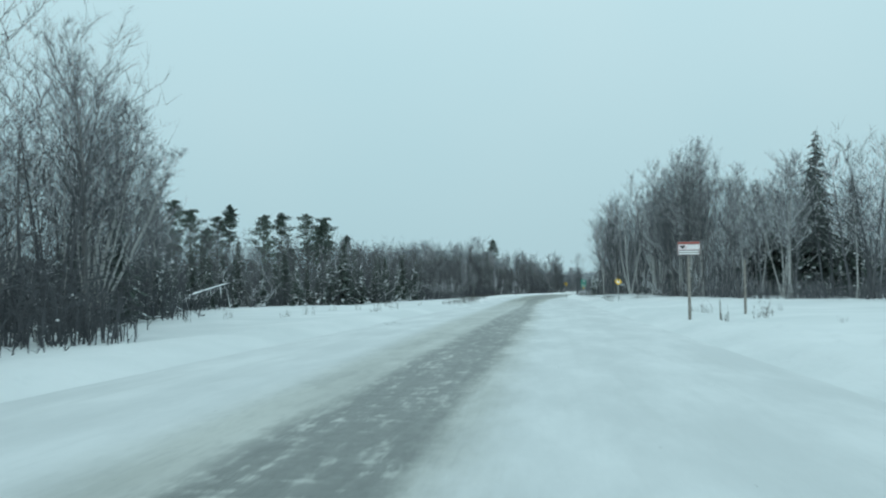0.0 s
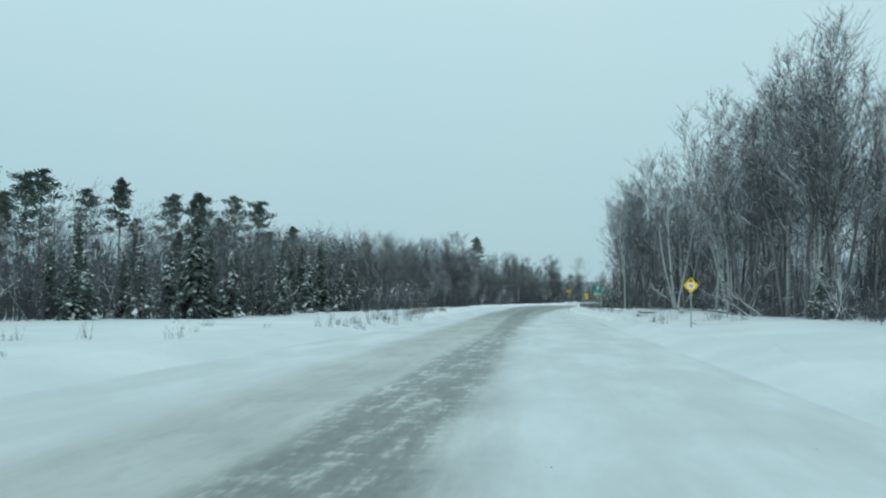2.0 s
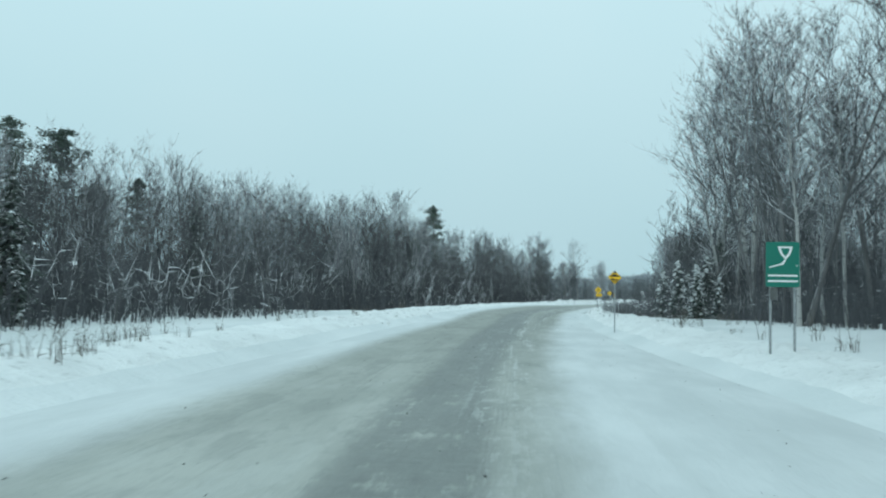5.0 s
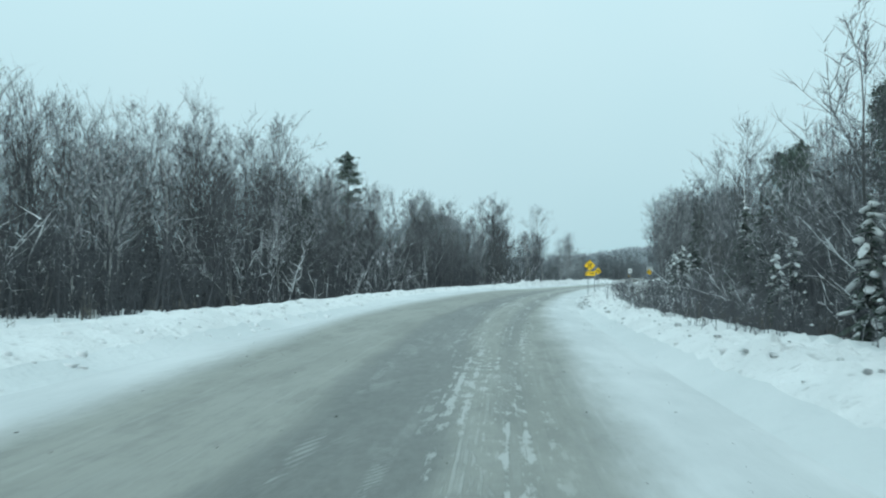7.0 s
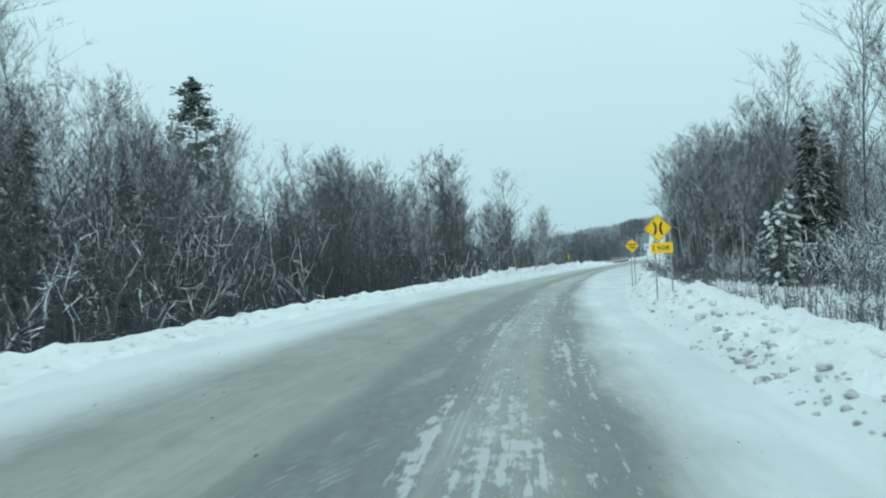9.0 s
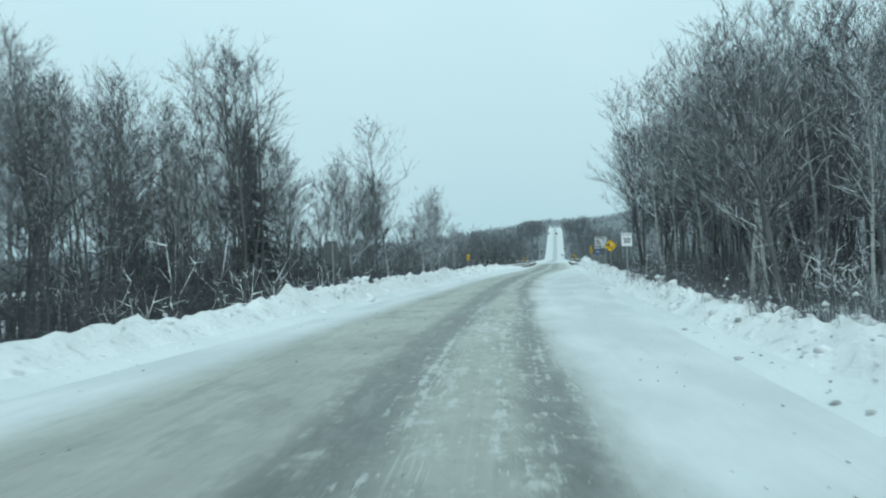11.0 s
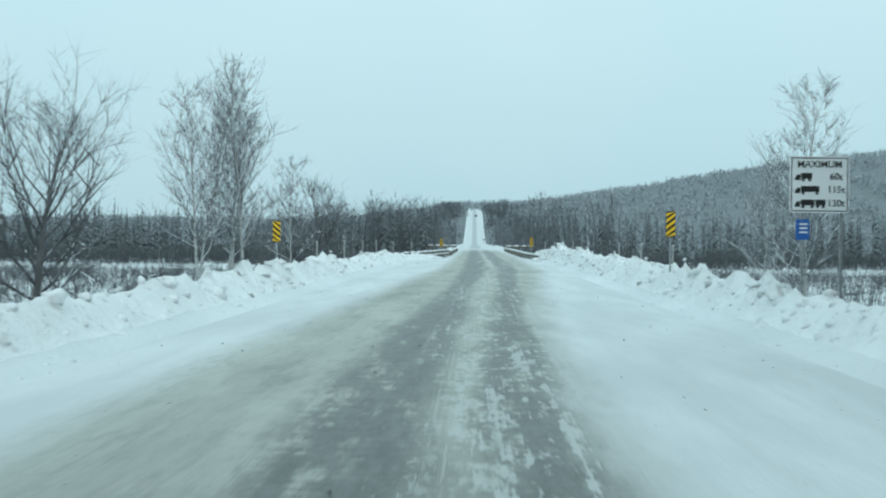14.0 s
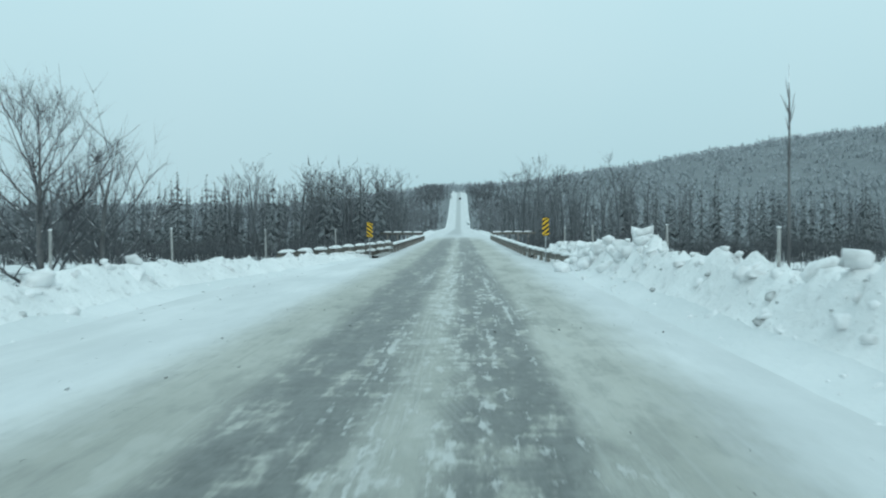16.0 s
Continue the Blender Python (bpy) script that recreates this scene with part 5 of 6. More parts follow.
# narrow bridge, one lane
ob = diamond_sign("narrow_bridge_sign", 227.4, 3.95, 2.49, 0.75, "yellow narrow-bridge sign over a one-lane plate on two posts", (-0.16, 0.42), -4)
plate("bar", bent_bar(-0.15, 0.07, -0.24, 0.24, 0.085), BLACK, ob, -0.006)
plate("bar", bent_bar(0.15, -0.07, -0.24, 0.24, 0.085), BLACK, ob, -0.006)
plate("lane_plate", rect(0.82, 0.40, 0.10, -0.74, 0.03), YELLOW, ob, -0.004)
words("1", 0.27, BLACK, ob, -0.20, -0.74)
words("VOIE", 0.21, BLACK, ob, 0.16, -0.745)

# second yellow diamond past it
ob = diamond_sign("rough_road_sign", 246.7, 4.1, 2.15, 0.62, "yellow diamond sign with dark level bars", (-0.1, 0.1), -6)
plate("bar", rect(0.46, 0.08, 0, 0.08), BLACK, ob, -0.006)
plate("bar", rect(0.34, 0.08, 0.03, -0.10), BLACK, ob, -0.006)

# speed limit
ob = sign("speed_limit_sign", 287.2, 5.6, 2.4, "white speed limit sign reading 30 on a steel post", (0.0,), 0.36)
plate("plate", rect(0.6, 0.75, 0, 0, 0.04), WHITE, ob)
words("30", 0.44, BLACK, ob, 0, -0.08)
words("MAXIMUM", 0.10, BLACK, ob, 0, 0.27)

# truck sign with a red bar
ob = diamond_sign("truck_warning_sign", 316.6, 6.6, 2.39, 0.88, "large yellow diamond sign with a dark truck and red bar", (0.0,), 0)
plate("truck_shape", [(-0.40, 0.05), (-0.05, 0.01), (-0.05, 0.13), (-0.12, 0.20), (-0.36, 0.16), (-0.42, 0.11)], BLACK, ob, -0.006)
plate("skid_mark", bent_bar(-0.28, 0.05, -0.20, -0.02, 0.035), BLACK, ob, -0.006)
plate("skid_mark", bent_bar(-0.14, 0.05, -0.20, -0.02, 0.035), BLACK, ob, -0.006)
plate("red_bar", rect(0.12, 0.24, 0.10, -0.16), RED, ob, -0.006)
plate("white_bar", rect(0.06, 0.30, 0.10, 0.14), WHITE, ob, -0.007)
plate("skid_mark", bent_bar(0.26, 0.03, -0.06, 0.06, 0.03), BLACK, ob, -0.006)
plate("skid_mark", bent_bar(0.40, 0.03, -0.05, 0.05, 0.03), BLACK, ob, -0.006)

# bridge weight limits
ob = sign("weight_limit_sign", 324.8, 6.2, 2.82, "white bridge weight-limit sign with three dark trucks", (-0.35, 0.5), 0.5)
plate("plate", rect(1.3, 1.25, 0, 0, 0.05), WHITE, ob)
for x, z, w, h in ((0, 0.585, 1.24, 0.022), (0, -0.585, 1.24, 0.022), (-0.61, 0, 0.022, 1.17), (0.61, 0, 0.022, 1.17)):
    plate("border", rect(w, h, x, z), BLACK, ob, -0.006)
words("MAXIMUM", 0.21, BLACK, ob, 0, 0.44)
for z, boxes, body in ((0.17, (0.24,), "60t"), (-0.12, (0.40,), "115t"), (-0.42, (0.30, 0.22), "130t")):
    x0 = -0.54
    plate("truck_cab", [(x0, z - 0.075), (x0 + 0.12, z - 0.075), (x0 + 0.12, z + 0.05), (x0 + 0.05, z + 0.05), (x0 + 0.02, z - 0.01), (x0, z - 0.02)], BLACK, ob, -0.006)
    x = x0 + 0.135
    for ln in boxes:
        plate("truck_box", rect(ln, 0.13, x + ln / 2, z + 0.02), BLACK, ob, -0.006)
        for wx in (x + 0.05, x + ln - 0.05):
            plate("truck_wheel", [(wx + 0.036 * math.cos(t * 0.785), z - 0.072 + 0.036 * math.sin(t * 0.785)) for t in range(8)], BLACK, ob, -0.007)
        x += ln + 0.02
    words(body, 0.21, BLACK, ob, 0.36, z)
plate("blue_plate", rect(0.30, 0.46, -0.36, -1.0, 0.03), BLUE, ob, -0.004)
for z in (-0.88, -0.97, -1.06):
    plate("text_bar", rect(0.18, 0.035, -0.34, z), WHITE, ob, -0.01)

# back of a sign for the other lane
ob = sign("sign_back", 281.0, -8.2, 2.25, "dull grey back of a sign facing the other way", (-0.1,), 0.5, 180)
plate("plate", rect(0.72, 1.15, 0, 0, 0.04), ALU, ob)


def hazard(s, o, z, slope, w=0.32, h=0.92, t=0.115):
    ob = sign("hazard_marker", s, o, z, "hazard marker with yellow and black slanting stripes on a post", (0.0,), h / 2)
    plate("plate", rect(w, h), YELLOW, ob)
    n = 4
    for k in range(-1, n + 1):
        c = -h / 2 + (k + 0.5) * h / n
        d = slope * w / 2
        pts = [(-w / 2, c - d - t / 2), (w / 2, c + d - t / 2), (w / 2, c + d + t / 2), (-w / 2, c - d + t / 2)]
        pts = [(x, max(-h / 2, min(h / 2, q))) for x, q in pts]
        if abs(pts[0][1] - pts[3][1]) + abs(pts[1][1] - pts[2][1]) > 0.03:
            if abs(pts[0][1] - pts[3][1]) < 0.002:
                pts = pts[:3]
            elif abs(pts[1][1] - pts[2][1]) < 0.002:
                pts = [pts[0], pts[1], pts[3]]
            plate("stripe", pts, BLACK, ob, -0.006)
    return ob


hazard(335.3, 5.7, 2.25, 0.8)
hazard(340.2, -7.8, 1.96, -0.8)
hazard(391, 5.0, 1.6, 0.8, 0.34, 1.0, 0.15)
hazard(397, -3.75, 1.45, -0.8, 0.36, 0.95, 0.145)

# marker posts along the river road
src = None
for s, o, top in [(342.5, 7.4, 1.55), (349, 7.4, 1.6), (355.3, 7.4, 1.6), (368, 7.4, 1.6), (377.5, 7.4, 1.65), (392, 7.3, 1.6), (403, 7.3, 1.5)] + [(352, -8.4, 1.55), (361.5, -8.4, 1.6), (370.5, -8.4, 1.6), (379, -8.4, 1.6), (392, -8.2, 1.5), (414, -8.0, 1.4)]:
    m = Matrix.Translation(at(s, o, top)) @ Matrix.Rotation(RNG.uniform(0, 6), 4, "Z") @ Matrix.Rotation(radians(RNG.uniform(-2.5, 2.5)), 4, "X")
    if src is None:
        src = thing("marker_post", m, "thin pale marker post standing in the snow bank", "post", "marker posts")
        bm = bmesh.new()
        bmesh.ops.create_cone(bm, cap_ends=True, segments=8, radius1=0.048, radius2=0.042, depth=3.6, matrix=Matrix.Translation((0, 0, -1.8)))
        part("shaft", bm, plain("pale_post_wood", (0.36, 0.36, 0.35), 0.85), src)
        bm = bmesh.new()
        bmesh.ops.create_icosphere(bm, subdivisions=1, radius=0.06, matrix=Matrix.Translation((0, 0, 0.01)) @ Matrix.Diagonal((1, 1, 0.6, 1)))
        part("snow_cap", bm, SNOW, src)
    else:
        copy_thing(src, m)

# ---- bridge and guard rails ----


def snow_roll(p, d, half, high, wide):
    """A long rounded cap of snow, lying along d."""
    bm = bmesh.new()
    turn = Matrix.Rotation(math.atan2(d.y, d.x), 4, "Z")
    bmesh.ops.create_icosphere(bm, subdivisions=2, radius=1.0)
    for v in bm.verts:
        q = v.co * 2.3 + p
        v.co *= 1 + 0.22 * noise.noise(q)
        v.co.z = max(v.co.z, -0.45)
    bmesh.ops.transform(bm, matrix=Matrix.Translation(p) @ turn @ Matrix.Diagonal((half, wide, high, 1)), verts=bm.verts)
    return bm


def rail(pts, name, label, high=0.72, step=2.0, sunk=0.0, tiers=1):
    """A beam rail on posts along places on the road's plan, each post under its own cap of snow."""
    ob = thing(name, Matrix(), label, "guard rail", "guard rails")
    P = [at(s, o, road_z(s, o) + 0.05 - sunk * (1 - k / (len(pts) - 1))) for k, (s, o) in enumerate(pts)]
    prof = ((0.0, -0.16), (-0.05, -0.10), (-0.05, -0.04), (0.0, 0.0), (-0.05, 0.04), (-0.05, 0.10), (0.0, 0.16))
    for tier in range(tiers):
        rows = []
        for k, p in enumerate(P):
            d = (P[min(k + 1, len(P) - 1)] - P[max(k - 1, 0)]).normalized()
            n = Vector((d.y, -d.x, 0))
            rows.append([p + n * x + Vector((0, 0, high - 0.42 * tier + z)) for x, z in prof])
        put("beam", grid_mesh("beam", rows, RUST), ob)
    gap = step * 0.5
    for a, b in zip(P, P[1:]):
        L = (b - a).length
        d = (b - a).normalized()
        while gap < L:
            p = a.lerp(b, gap / L)
            bm = bmesh.new()
            box(bm, (0.16, 0.16, high + 1.2), (p.x, p.y, p.z + high / 2 - 0.45), 0.015)
            post = part("rail_post", bm, WOOD, ob)
            for tier in range(tiers):
                part("snow_cap", snow_roll(p + Vector((0, 0, high + 0.2 - 0.4 * tier)), d, step * 0.42, 0.13, 0.2), CLOD, post)
            gap += step
        gap -= L
    return ob


BC = 0.75
rail([(s, -3.1 - 3.9 * ((405 - s) / 16) ** 1.3) for s in np.linspace(389, 405, 10)], "guard_rail", "snow-capped guard rail curving in to the bridge", 0.55, 2.0, 0.2, 2)
rail([(s, 4.6 + 2.2 * ((398 - s) / 20) ** 1.3) for s in np.linspace(380, 398, 10)], "guard_rail", "guard rail half buried in ploughed snow", 0.35, 2.0, 0.2)
for side in (-1, 1):
    rail([(s, BC + side * 3.85) for s in np.linspace(405 if side < 0 else 398, 452, 15)], "bridge_rail", "low snow-capped rail along the bridge edge", 0.36, 3.0)
    rail([(452 + 5 * f, BC + side * (3.95 + 5.5 * f)) for f in np.linspace(0, 1, 6)], "guard_rail", "snow-capped guard rail flaring out past the bridge", 0.75, 2.0)
deck = thing("bridge", Matrix(), "low concrete road bridge over the river", "bridge", "", "structure")
rows = [[at(s, BC + o, z) for o, z in ((-4.3, -0.7), (-4.3, 0.10), (-3.95, 0.10), (-3.95, -0.10), (3.95, -0.10), (3.95, 0.10), (4.3, 0.10), (4.3, -0.7), (-4.3, -0.7))] for s in np.linspace(396, 440, 23)]
put("slab", grid_mesh("slab", rows, CONCRETE, None, False), deck)
for s in (409, 420, 431):
    bm = bmesh.new()
    c = at(s, BC, -2.4)
    box(bm, (8.4, 0.9, 4.2), c, 0.08, Matrix.Rotation(radians(heading(s)), 4, "Z"))
    part("pier", bm, CONCRETE, deck)

# ---- far car ----
car = thing("car", Matrix.Translation(at(985, 0.9, road_z(985, 0.9))) @ Matrix.Rotation(radians(heading(985)), 4, "Z"), "dark car far off on the snowy hill road", "car")
bm = bmesh.new()
box(bm, (1.85, 4.5, 0.75), (0, 0, 0.72), 0.15)
box(bm, (1.6, 2.4, 0.62), (0, -0.2, 1.38), 0.2)
part("body", bm, PAINT, car)
bm = bmesh.new()
box(bm, (1.35, 0.05, 0.40), (0, -1.41, 1.4), 0.01)
part("rear_window", bm, GLASS, car)
for x in (-0.82, 0.82):
    for y in (-1.4, 1.4):
        bm = bmesh.new()
        bmesh.ops.create_cone(bm, cap_ends=True, segments=14, radius1=0.34, radius2=0.34, depth=0.22, matrix=Matrix.Translation((x, y, 0.34)) @ Matrix.Rotation(radians(90), 4, "Y"))
        part("wheel", bm, TYRE, car)

# ---- ploughed lumps, weeds and fallen wood ----


def lump(seed, flat=0.7, sub=1):
    bm = bmesh.new()
    bmesh.ops.create_icosphere(bm, subdivisions=sub, radius=1.0)
    for v in bm.verts:
        p = v.co + Vector((seed * 7.1, seed * 3.3, 0))
        v.co *= 1 + 0.7 * noise.noise(p * 1.2) + 0.5 * noise.noise(p * 2.9)
        v.co.z *= flat
    v = np.array([tuple(x.co) for x in bm.verts], np.float32)
    t = np.array([[x.index for x in f.verts] for f in bm.faces], np.int32)
    bm.free()
    return v, t


def slab(seed):
    """A broken slab of packed snow with blunt corners."""
    rng = random.Random(seed)
    bm = bmesh.new()
    bmesh.ops.create_cube(bm, size=1.5)
    bmesh.ops.bevel(bm, geom=bm.edges[:], offset=0.22, segments=1, affect="EDGES")
    sx, sy, sz = rng.uniform(0.8, 1.4), rng.uniform(0.6, 1.0), rng.uniform(0.4, 0.8)
    tilt = Matrix.Rotation(rng.uniform(-0.7, 0.7), 3, "X") @ Matrix.Rotation(rng.uniform(-0.7, 0.7), 3, "Y")
    for v in bm.verts:
        v.co += Vector((rng.gauss(0, 0.09), rng.gauss(0, 0.09), rng.gauss(0, 0.09)))
        v.co = tilt @ Vector((v.co.x * sx, v.co.y * sy, v.co.z * sz))
    bmesh.ops.triangulate(bm, faces=bm.faces[:])
    bm.verts.index_update()
    v = np.array([tuple(x.co) for x in bm.verts], np.float32)
    t = np.array([[x.index for x in f.verts] for f in bm.faces], np.int32)
    bm.free()
    return v, t


SLABS = [slab(40 + k) for k in range(8)]
LUMPS = [lump(k, 0.6 + 0.05 * k, 1) for k in range(6)]
BLOCKS = [lump(20 + k, 0.5 + 0.06 * k, 2) for k in range(6)]
clods = []
for _ in range(4200):
    s = 170 + 230 * R2.random() ** 0.7
    side = R2.choice((-1, 1))
    w = (LEFT if side < 0 else RIGHT)(s, 1)
    toe = R2.random() < 0.4
    u = abs(R2.gauss(0.4, 0.5)) if toe else R2.gauss(1.65, 0.33)
    r = 0.02 + 0.07 * R2.random() ** 2 if toe else 0.035 + 0.17 * R2.random() ** 3
    o = side * (w + u)
    clods.append((R2.choice(BLOCKS if r > 0.13 else LUMPS), at(s, o, ground_z(s, o) - 0.25 * r), r, R2.uniform(0, 6.28)))
for s, o, r in ((343, -7.0, 0.4), (345, -7.4, 0.3), (331, -7.2, 0.25), (366, 6.6, 0.42), (367.2, 6.7, 0.3), (372, 6.4, 0.35), (352, 6.8, 0.3), (358.5, 6.5, 0.32), (362, -7.2, 0.3), (374, 6.2, 0.4), (379, 6.0, 0.4), (383, 6.1, 0.45), (386, 5.9, 0.42), (389, 5.8, 0.4), (377, 6.3, 0.35)):
    for _ in range(3):
        q = r * R2.uniform(0.3, 0.62)
        a, b = s + R2.gauss(0, r), o + R2.gauss(0, r * 0.7)
        clods.append((R2.choice(BLOCKS), at(a, b, ground_z(a, b) - 0.06), q * 1.2, R2.uniform(0, 6.28)))
dirty = []
for a, b, side, u0, u1, n, lo, hi in ((203, 216, 1, 0.4, 1.2, 130, 0.03, 0.11), (216, 262, 1, 0.5, 1.9, 150, 0.03, 0.10), (160, 200, 1, 1.2, 2.4, 70, 0.03, 0.10), (330, 372, -1, 1.0, 2.3, 50, 0.04, 0.16), (326, 376, 1, 0.9, 2.4, 60, 0.04, 0.14)):
    for _ in range(n):
        s = R2.uniform(a, b)
        o = side * ((LEFT if side < 0 else RIGHT)(s, 1) + R2.uniform(u0, u1))
        r = lo + (hi - lo) * R2.random() ** 2.5
        dirty.append((R2.choice(SLABS if R2.random() < 0.4 else BLOCKS), at(s, o, ground_z(s, o) + 0.1 * r), r, R2.uniform(0, 6.28)))
heap = random.Random(45)
for _ in range(60):
    s, o = 45.7 + heap.gauss(0, 1.1), -7.7 + heap.gauss(0, 0.35)
    r = 0.03 + 0.12 * heap.random() ** 2
    dirty.append((heap.choice(SLABS), at(s, o, ground_z(s, o) + 0.15 * r), r, heap.uniform(0, 6.28)))
joined("stained_slabs", dirty, STAINED, "broken grey slabs of dirty snow stuck in the road banks", "snow lumps")
for _ in range(170):
    s = 374 + 25 * R2.random()
    o = RIGHT(s, 1) + R2.gauss(1.7, 0.5)
    r = 0.1 + 0.36 * R2.random() ** 1.6
    clods.append((R2.choice(SLABS), at(s, o, ground_z(s, o) + 0.25 * r), r, R2.uniform(0, 6.28)))
for _ in range(420):
    side = R2.choice((-1, 1))
    s = R2.uniform(262, 374)
    o = side * ((LEFT if side < 0 else RIGHT)(s, 1) + R2.gauss(1.6, 0.35))
    r = 0.06 + 0.26 * R2.random() ** 2.2
    clods.append((R2.choice(SLABS), at(s, o, ground_z(s, o) - 0.1 * r), r, R2.uniform(0, 6.28)))
for _ in range(260):
    s = R2.uniform(148, 205)
    o = -(LEFT(s, 1) + R2.uniform(0.5, 2.2))
    r = 0.04 + 0.1 * R2.random() ** 2
    clods.append((R2.choice(BLOCKS), at(s, o, ground_z(s, o) - 0.2 * r), r, R2.uniform(0, 6.28)))
joined("ploughed_lumps", clods, CLOD, "lumps of grey ploughed snow along the road banks", "snow lumps")
pebbles = []
for _ in range(2400):
    s, o = R2.uniform(120, 400), R2.uniform(-5.5, 4.2)
    if o > RIGHT(s, 1) + 0.3 or abs(o - 0.3) < R2.uniform(0, 2):
        continue
    pebbles.append((R2.choice(BLOB), at(s, o, road_z(s, o) + 0.01), 0.007 + 0.02 * R2.random() ** 3, R2.uniform(0, 6.28)))
joined("road_grit", pebbles, plain("dark_gravel", (0.07, 0.07, 0.07), 0.9), "dark gravel and ice crumbs scattered on the road", "gravel")

WEEDS = [thicket(300 + k, 0.9, 9, 4, 0.45, 0.8) for k in range(3)]
weeds = []
for a, b, n, o0, o1, side in ((86, 112, 34, 8.2, 9.8, -1), (112, 140, 40, 8.4, 10.5, -1), (40, 90, 14, 9, 20, -1), (140, 185, 16, 8.5, 13, -1), (90, 145, 46, 7.0, 11.5, 1), (150, 215, 60, 6.0, 10.0, 1), (215, 262, 50, 6.5, 9.5, 1), (20, 60, 8, 7, 13, 1)):
    for _ in range(n):
        s, o = R2.uniform(a, b), side * R2.uniform(o0, o1)
        weeds.append((R2.choice(WEEDS), at(s, o, ground_z(s, o) - 0.05), R2.uniform(0.45, 1.25), R2.uniform(0, 6.28)))
joined("dry_weeds", weeds, STRAW, "dry brown weeds sticking out of the snow", "weeds")
for s, o, ln, turn in ((112, 10.5, 5.0, 80), (118, 9.2, 3.0, 40), (124, 10.5, 6.5, 100), (108, 11.5, 4.0, 130), (52, -23, 4, 60), (64, -26, 4.5, 120), (136, 9.4, 3.5, 70)):
    lim = Limbs()
    rng = random.Random(int(s))
    pts = bent(rng, Vector((-ln / 2, 0, 0.10)), Vector((1, 0, 0.03)), ln, 5, 0.0, 0.06)
    lim.tube(pts, [0.10, 0.09, 0.075, 0.055, 0.035, 0], 6)
    ob = tagged(put("fallen_log", mesh_of("fallen_log", *lim.arrays(), BARK)), "fallen grey tree stem lying on the snow", "log", "fallen logs")
    for _ in range(7):
        p, d = along(pts, rng.uniform(0.3, 0.95))
        lim = Limbs()
        lim.tube([p, p + (d * 0.6 + Vector((0, rng.uniform(-0.8, 0.8), rng.uniform(0, 0.8)))).normalized() * rng.uniform(0.4, 1.2)], [0.02, 0], 3)
        put("bough", mesh_of("bough", *lim.arrays(), BARK), ob)
    ob.matrix_world = Matrix.Translation(at(s, o, ground_z(s, o))) @ Matrix.Rotation(radians(turn), 4, "Z")

# a torn-off stem propped in the thicket, its boughs hanging down under snow
lim, rng = Limbs(), random.Random(77)
root, tip = at(73.4, -30.6, 1.42), at(77.6, -28.6, 2.74)
pts = bent(rng, Vector((0, 0, 0)), (tip - root).normalized(), (tip - root).length, 7, 0.0, 0.05)
lim.tube(pts, [0.17, 0.17, 0.16, 0.15, 0.14, 0.12, 0.10, 0.07], 7)
for _ in range(46):
    p, d = along(pts, rng.uniform(0.0, 0.9))
    hang = bent(rng, p, (d * rng.uniform(-0.9, 0.5) + Vector((rng.uniform(-0.6, 0.6), rng.uniform(-0.6, 0.6), rng.uniform(-1.2, 0.1)))).normalized(), rng.uniform(0.8, 2.0), 4, -0.05, 0.15)
    lim.tube(hang, [0.045, 0.035, 0.028, 0.018, 0], 4)
ob = tagged(put("windfall", mesh_of("windfall", *lim.arrays(), LACED)), "torn-off tree stem propped in the thicket under snow", "log", "fallen logs")
ob.matrix_world = Matrix.Translation(root)

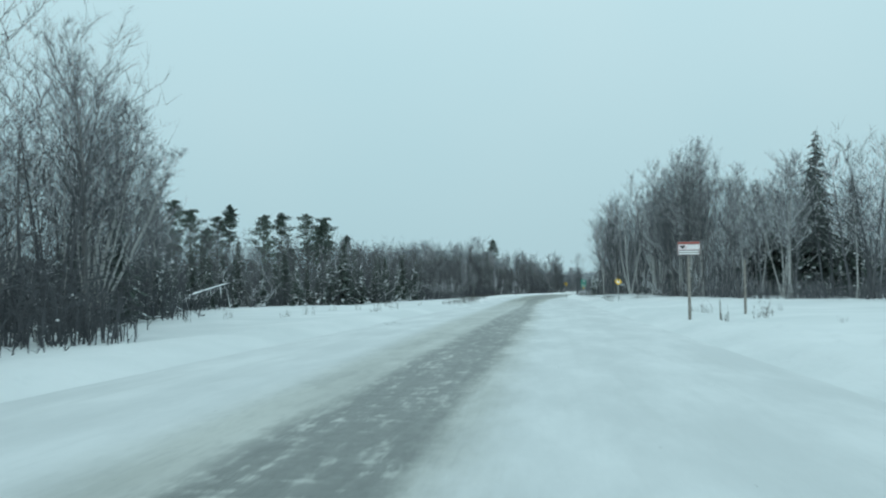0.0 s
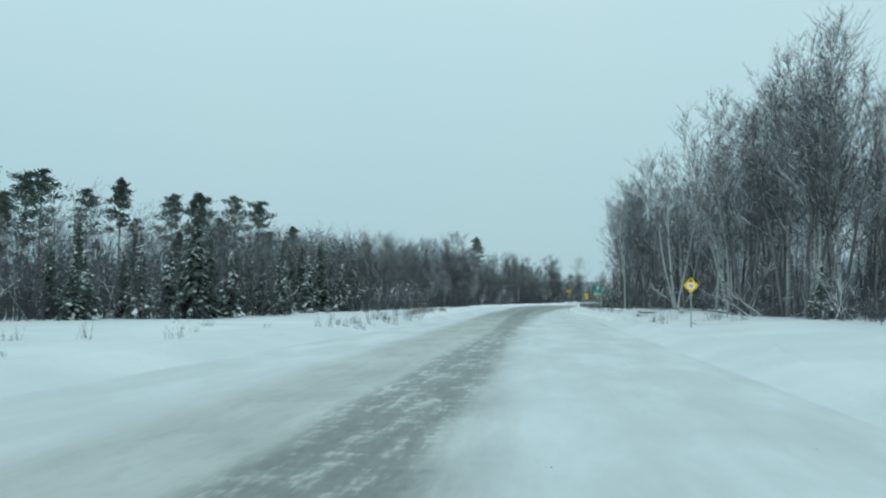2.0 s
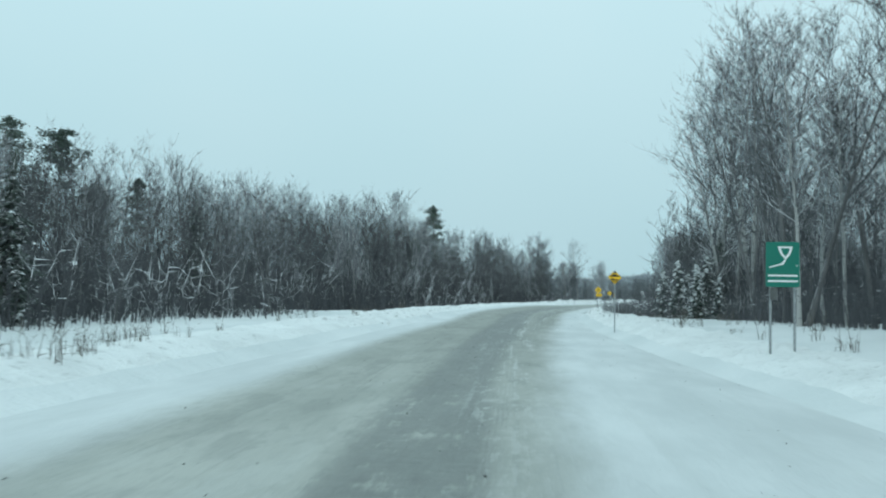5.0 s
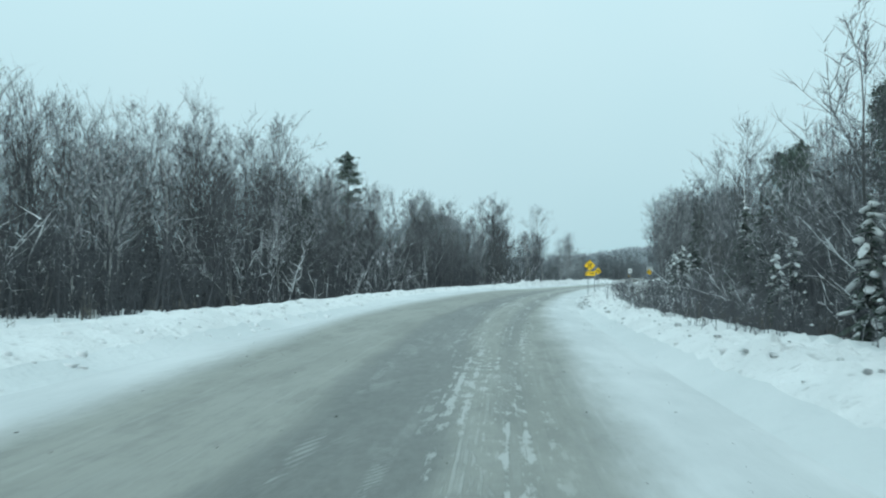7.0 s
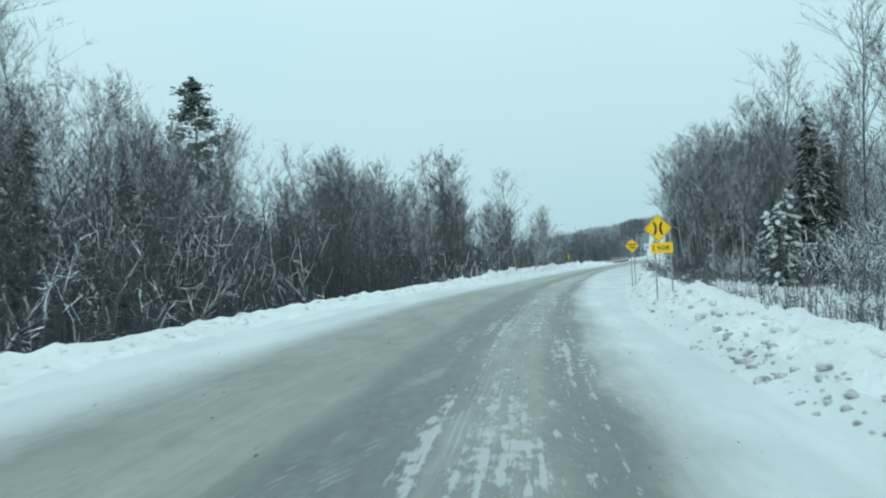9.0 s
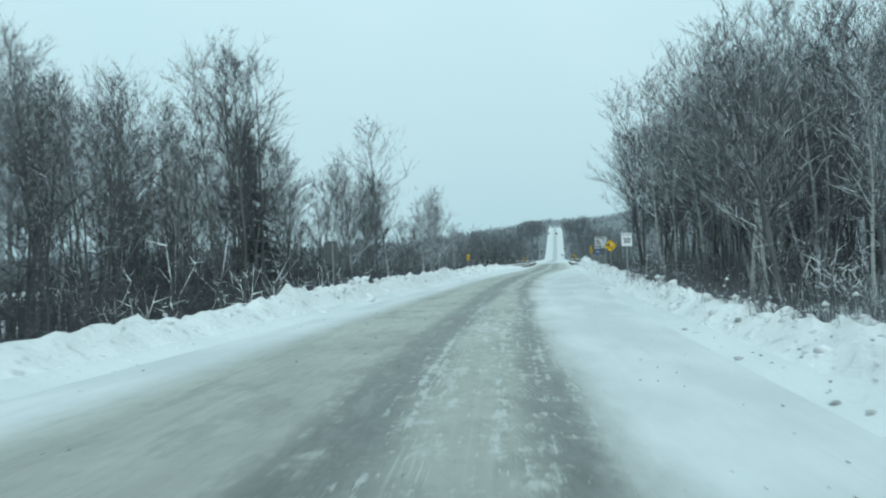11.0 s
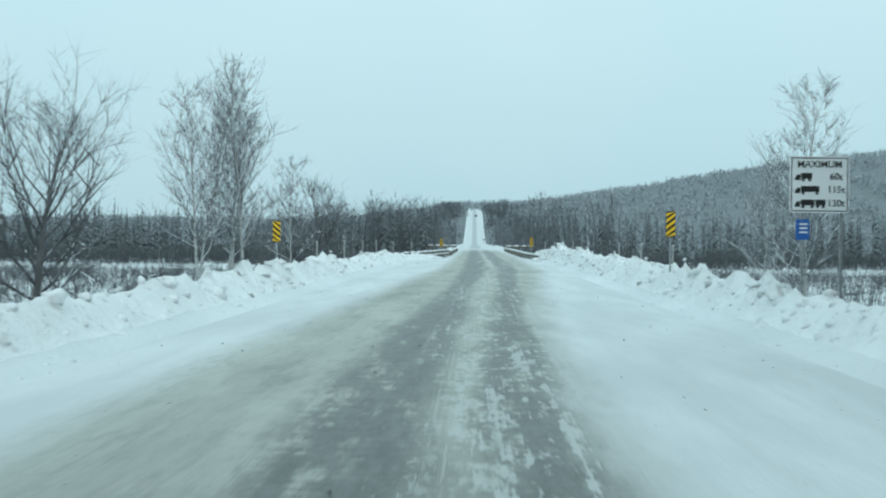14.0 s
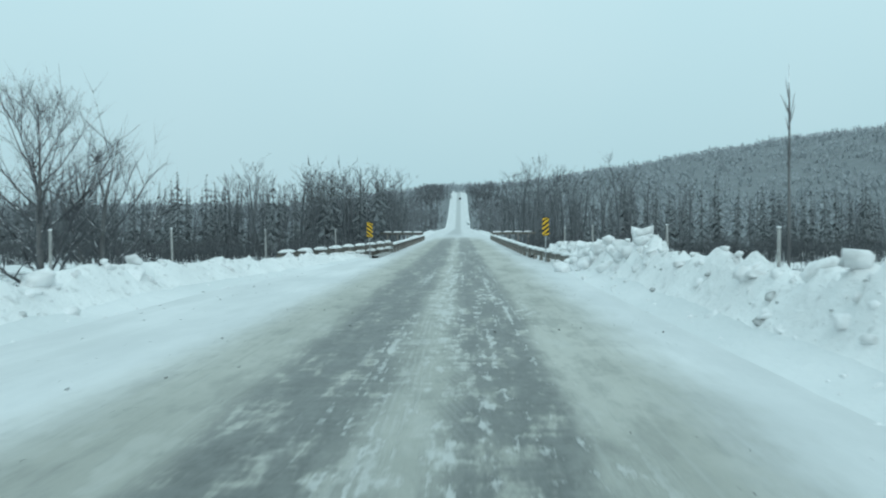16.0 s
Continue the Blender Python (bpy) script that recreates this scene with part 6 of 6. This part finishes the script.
# slender whip of a tree behind the bank
rng = random.Random(19)
whip = thing("slender_tree", Matrix.Translation(at(374.5, 10.0, ground_z(374.5, 10.0) - 0.1)), "slender dark bare tree with a few upright twigs", "tree", "bare roadside trees")
stem, crown = Limbs(), Limbs()
pts = bent(rng, Vector((0, 0, 0)), Vector((0, 0, 1)), 9.4, 8, 0.0, 0.025)
stem.tube(pts, [0.065, 0.06, 0.056, 0.052, 0.048, 0.042, 0.034, 0.026, 0.012], 5)
for _ in range(14):
    p, d = along(pts, rng.uniform(0.62, 0.94))
    twig = bent(rng, p, (d + Vector((rng.uniform(-0.5, 0.5), rng.uniform(-0.5, 0.5), 0.3))).normalized(), rng.uniform(0.4, 1.1), 4, 0.05, 0.08)
    crown.tube(twig, [0.016, 0.014, 0.012, 0.010, 0.006], 3)
put("trunk", mesh_of("trunk", *stem.arrays(), BARK), whip)
put("crown", mesh_of("crown", *crown.arrays(), GROVE), whip)

# broken stems leaning in the thickets
R3 = random.Random(31)
for a, b, n, edge, side in ((92, 132, 17, EDGE_R, 1), (160, 216, 12, EDGE_R, 1), (238, 262, 5, EDGE_R, 1), (200, 256, 9, EDGE_L, -1), (60, 120, 7, EDGE_L, -1)):
    for _ in range(n):
        s = R3.uniform(a, b)
        o = edge(s) + side * R3.uniform(-0.3, 2.0)
        ln = R3.uniform(3.5, 7.5)
        lim = Limbs()
        tilt, az = radians(R3.uniform(35, 72)), R3.uniform(0, 6.28)
        pts = bent(R3, Vector((0, 0, -0.2)), Vector((math.cos(az) * math.sin(tilt), math.sin(az) * math.sin(tilt), math.cos(tilt))), ln, 6, -0.02, 0.10)
        lim.tube(pts, [0.056 - 0.008 * k for k in range(7)], 5)
        for _ in range(14):
            p, d = along(pts, R3.uniform(0.3, 1.0))
            e = p + (d * 0.7 + Vector((R3.uniform(-0.8, 0.8), R3.uniform(-0.8, 0.8), R3.uniform(-0.2, 0.7)))).normalized() * R3.uniform(0.5, 1.6)
            lim.tube([p, e], [0.022, 0], 3)
            for _ in range(4):
                lim.twig(R3, p.lerp(e, R3.random()), d, 0.5, 0.01)
        ob = tagged(put("leaning_stem", mesh_of("leaning_stem", *lim.arrays(), SNOWY_BARK)), "broken bare stem leaning in the thicket under a line of snow", "dead tree", "leaning stems")
        ob.matrix_world = Matrix.Translation(at(s, o, ground_z(s, o)))
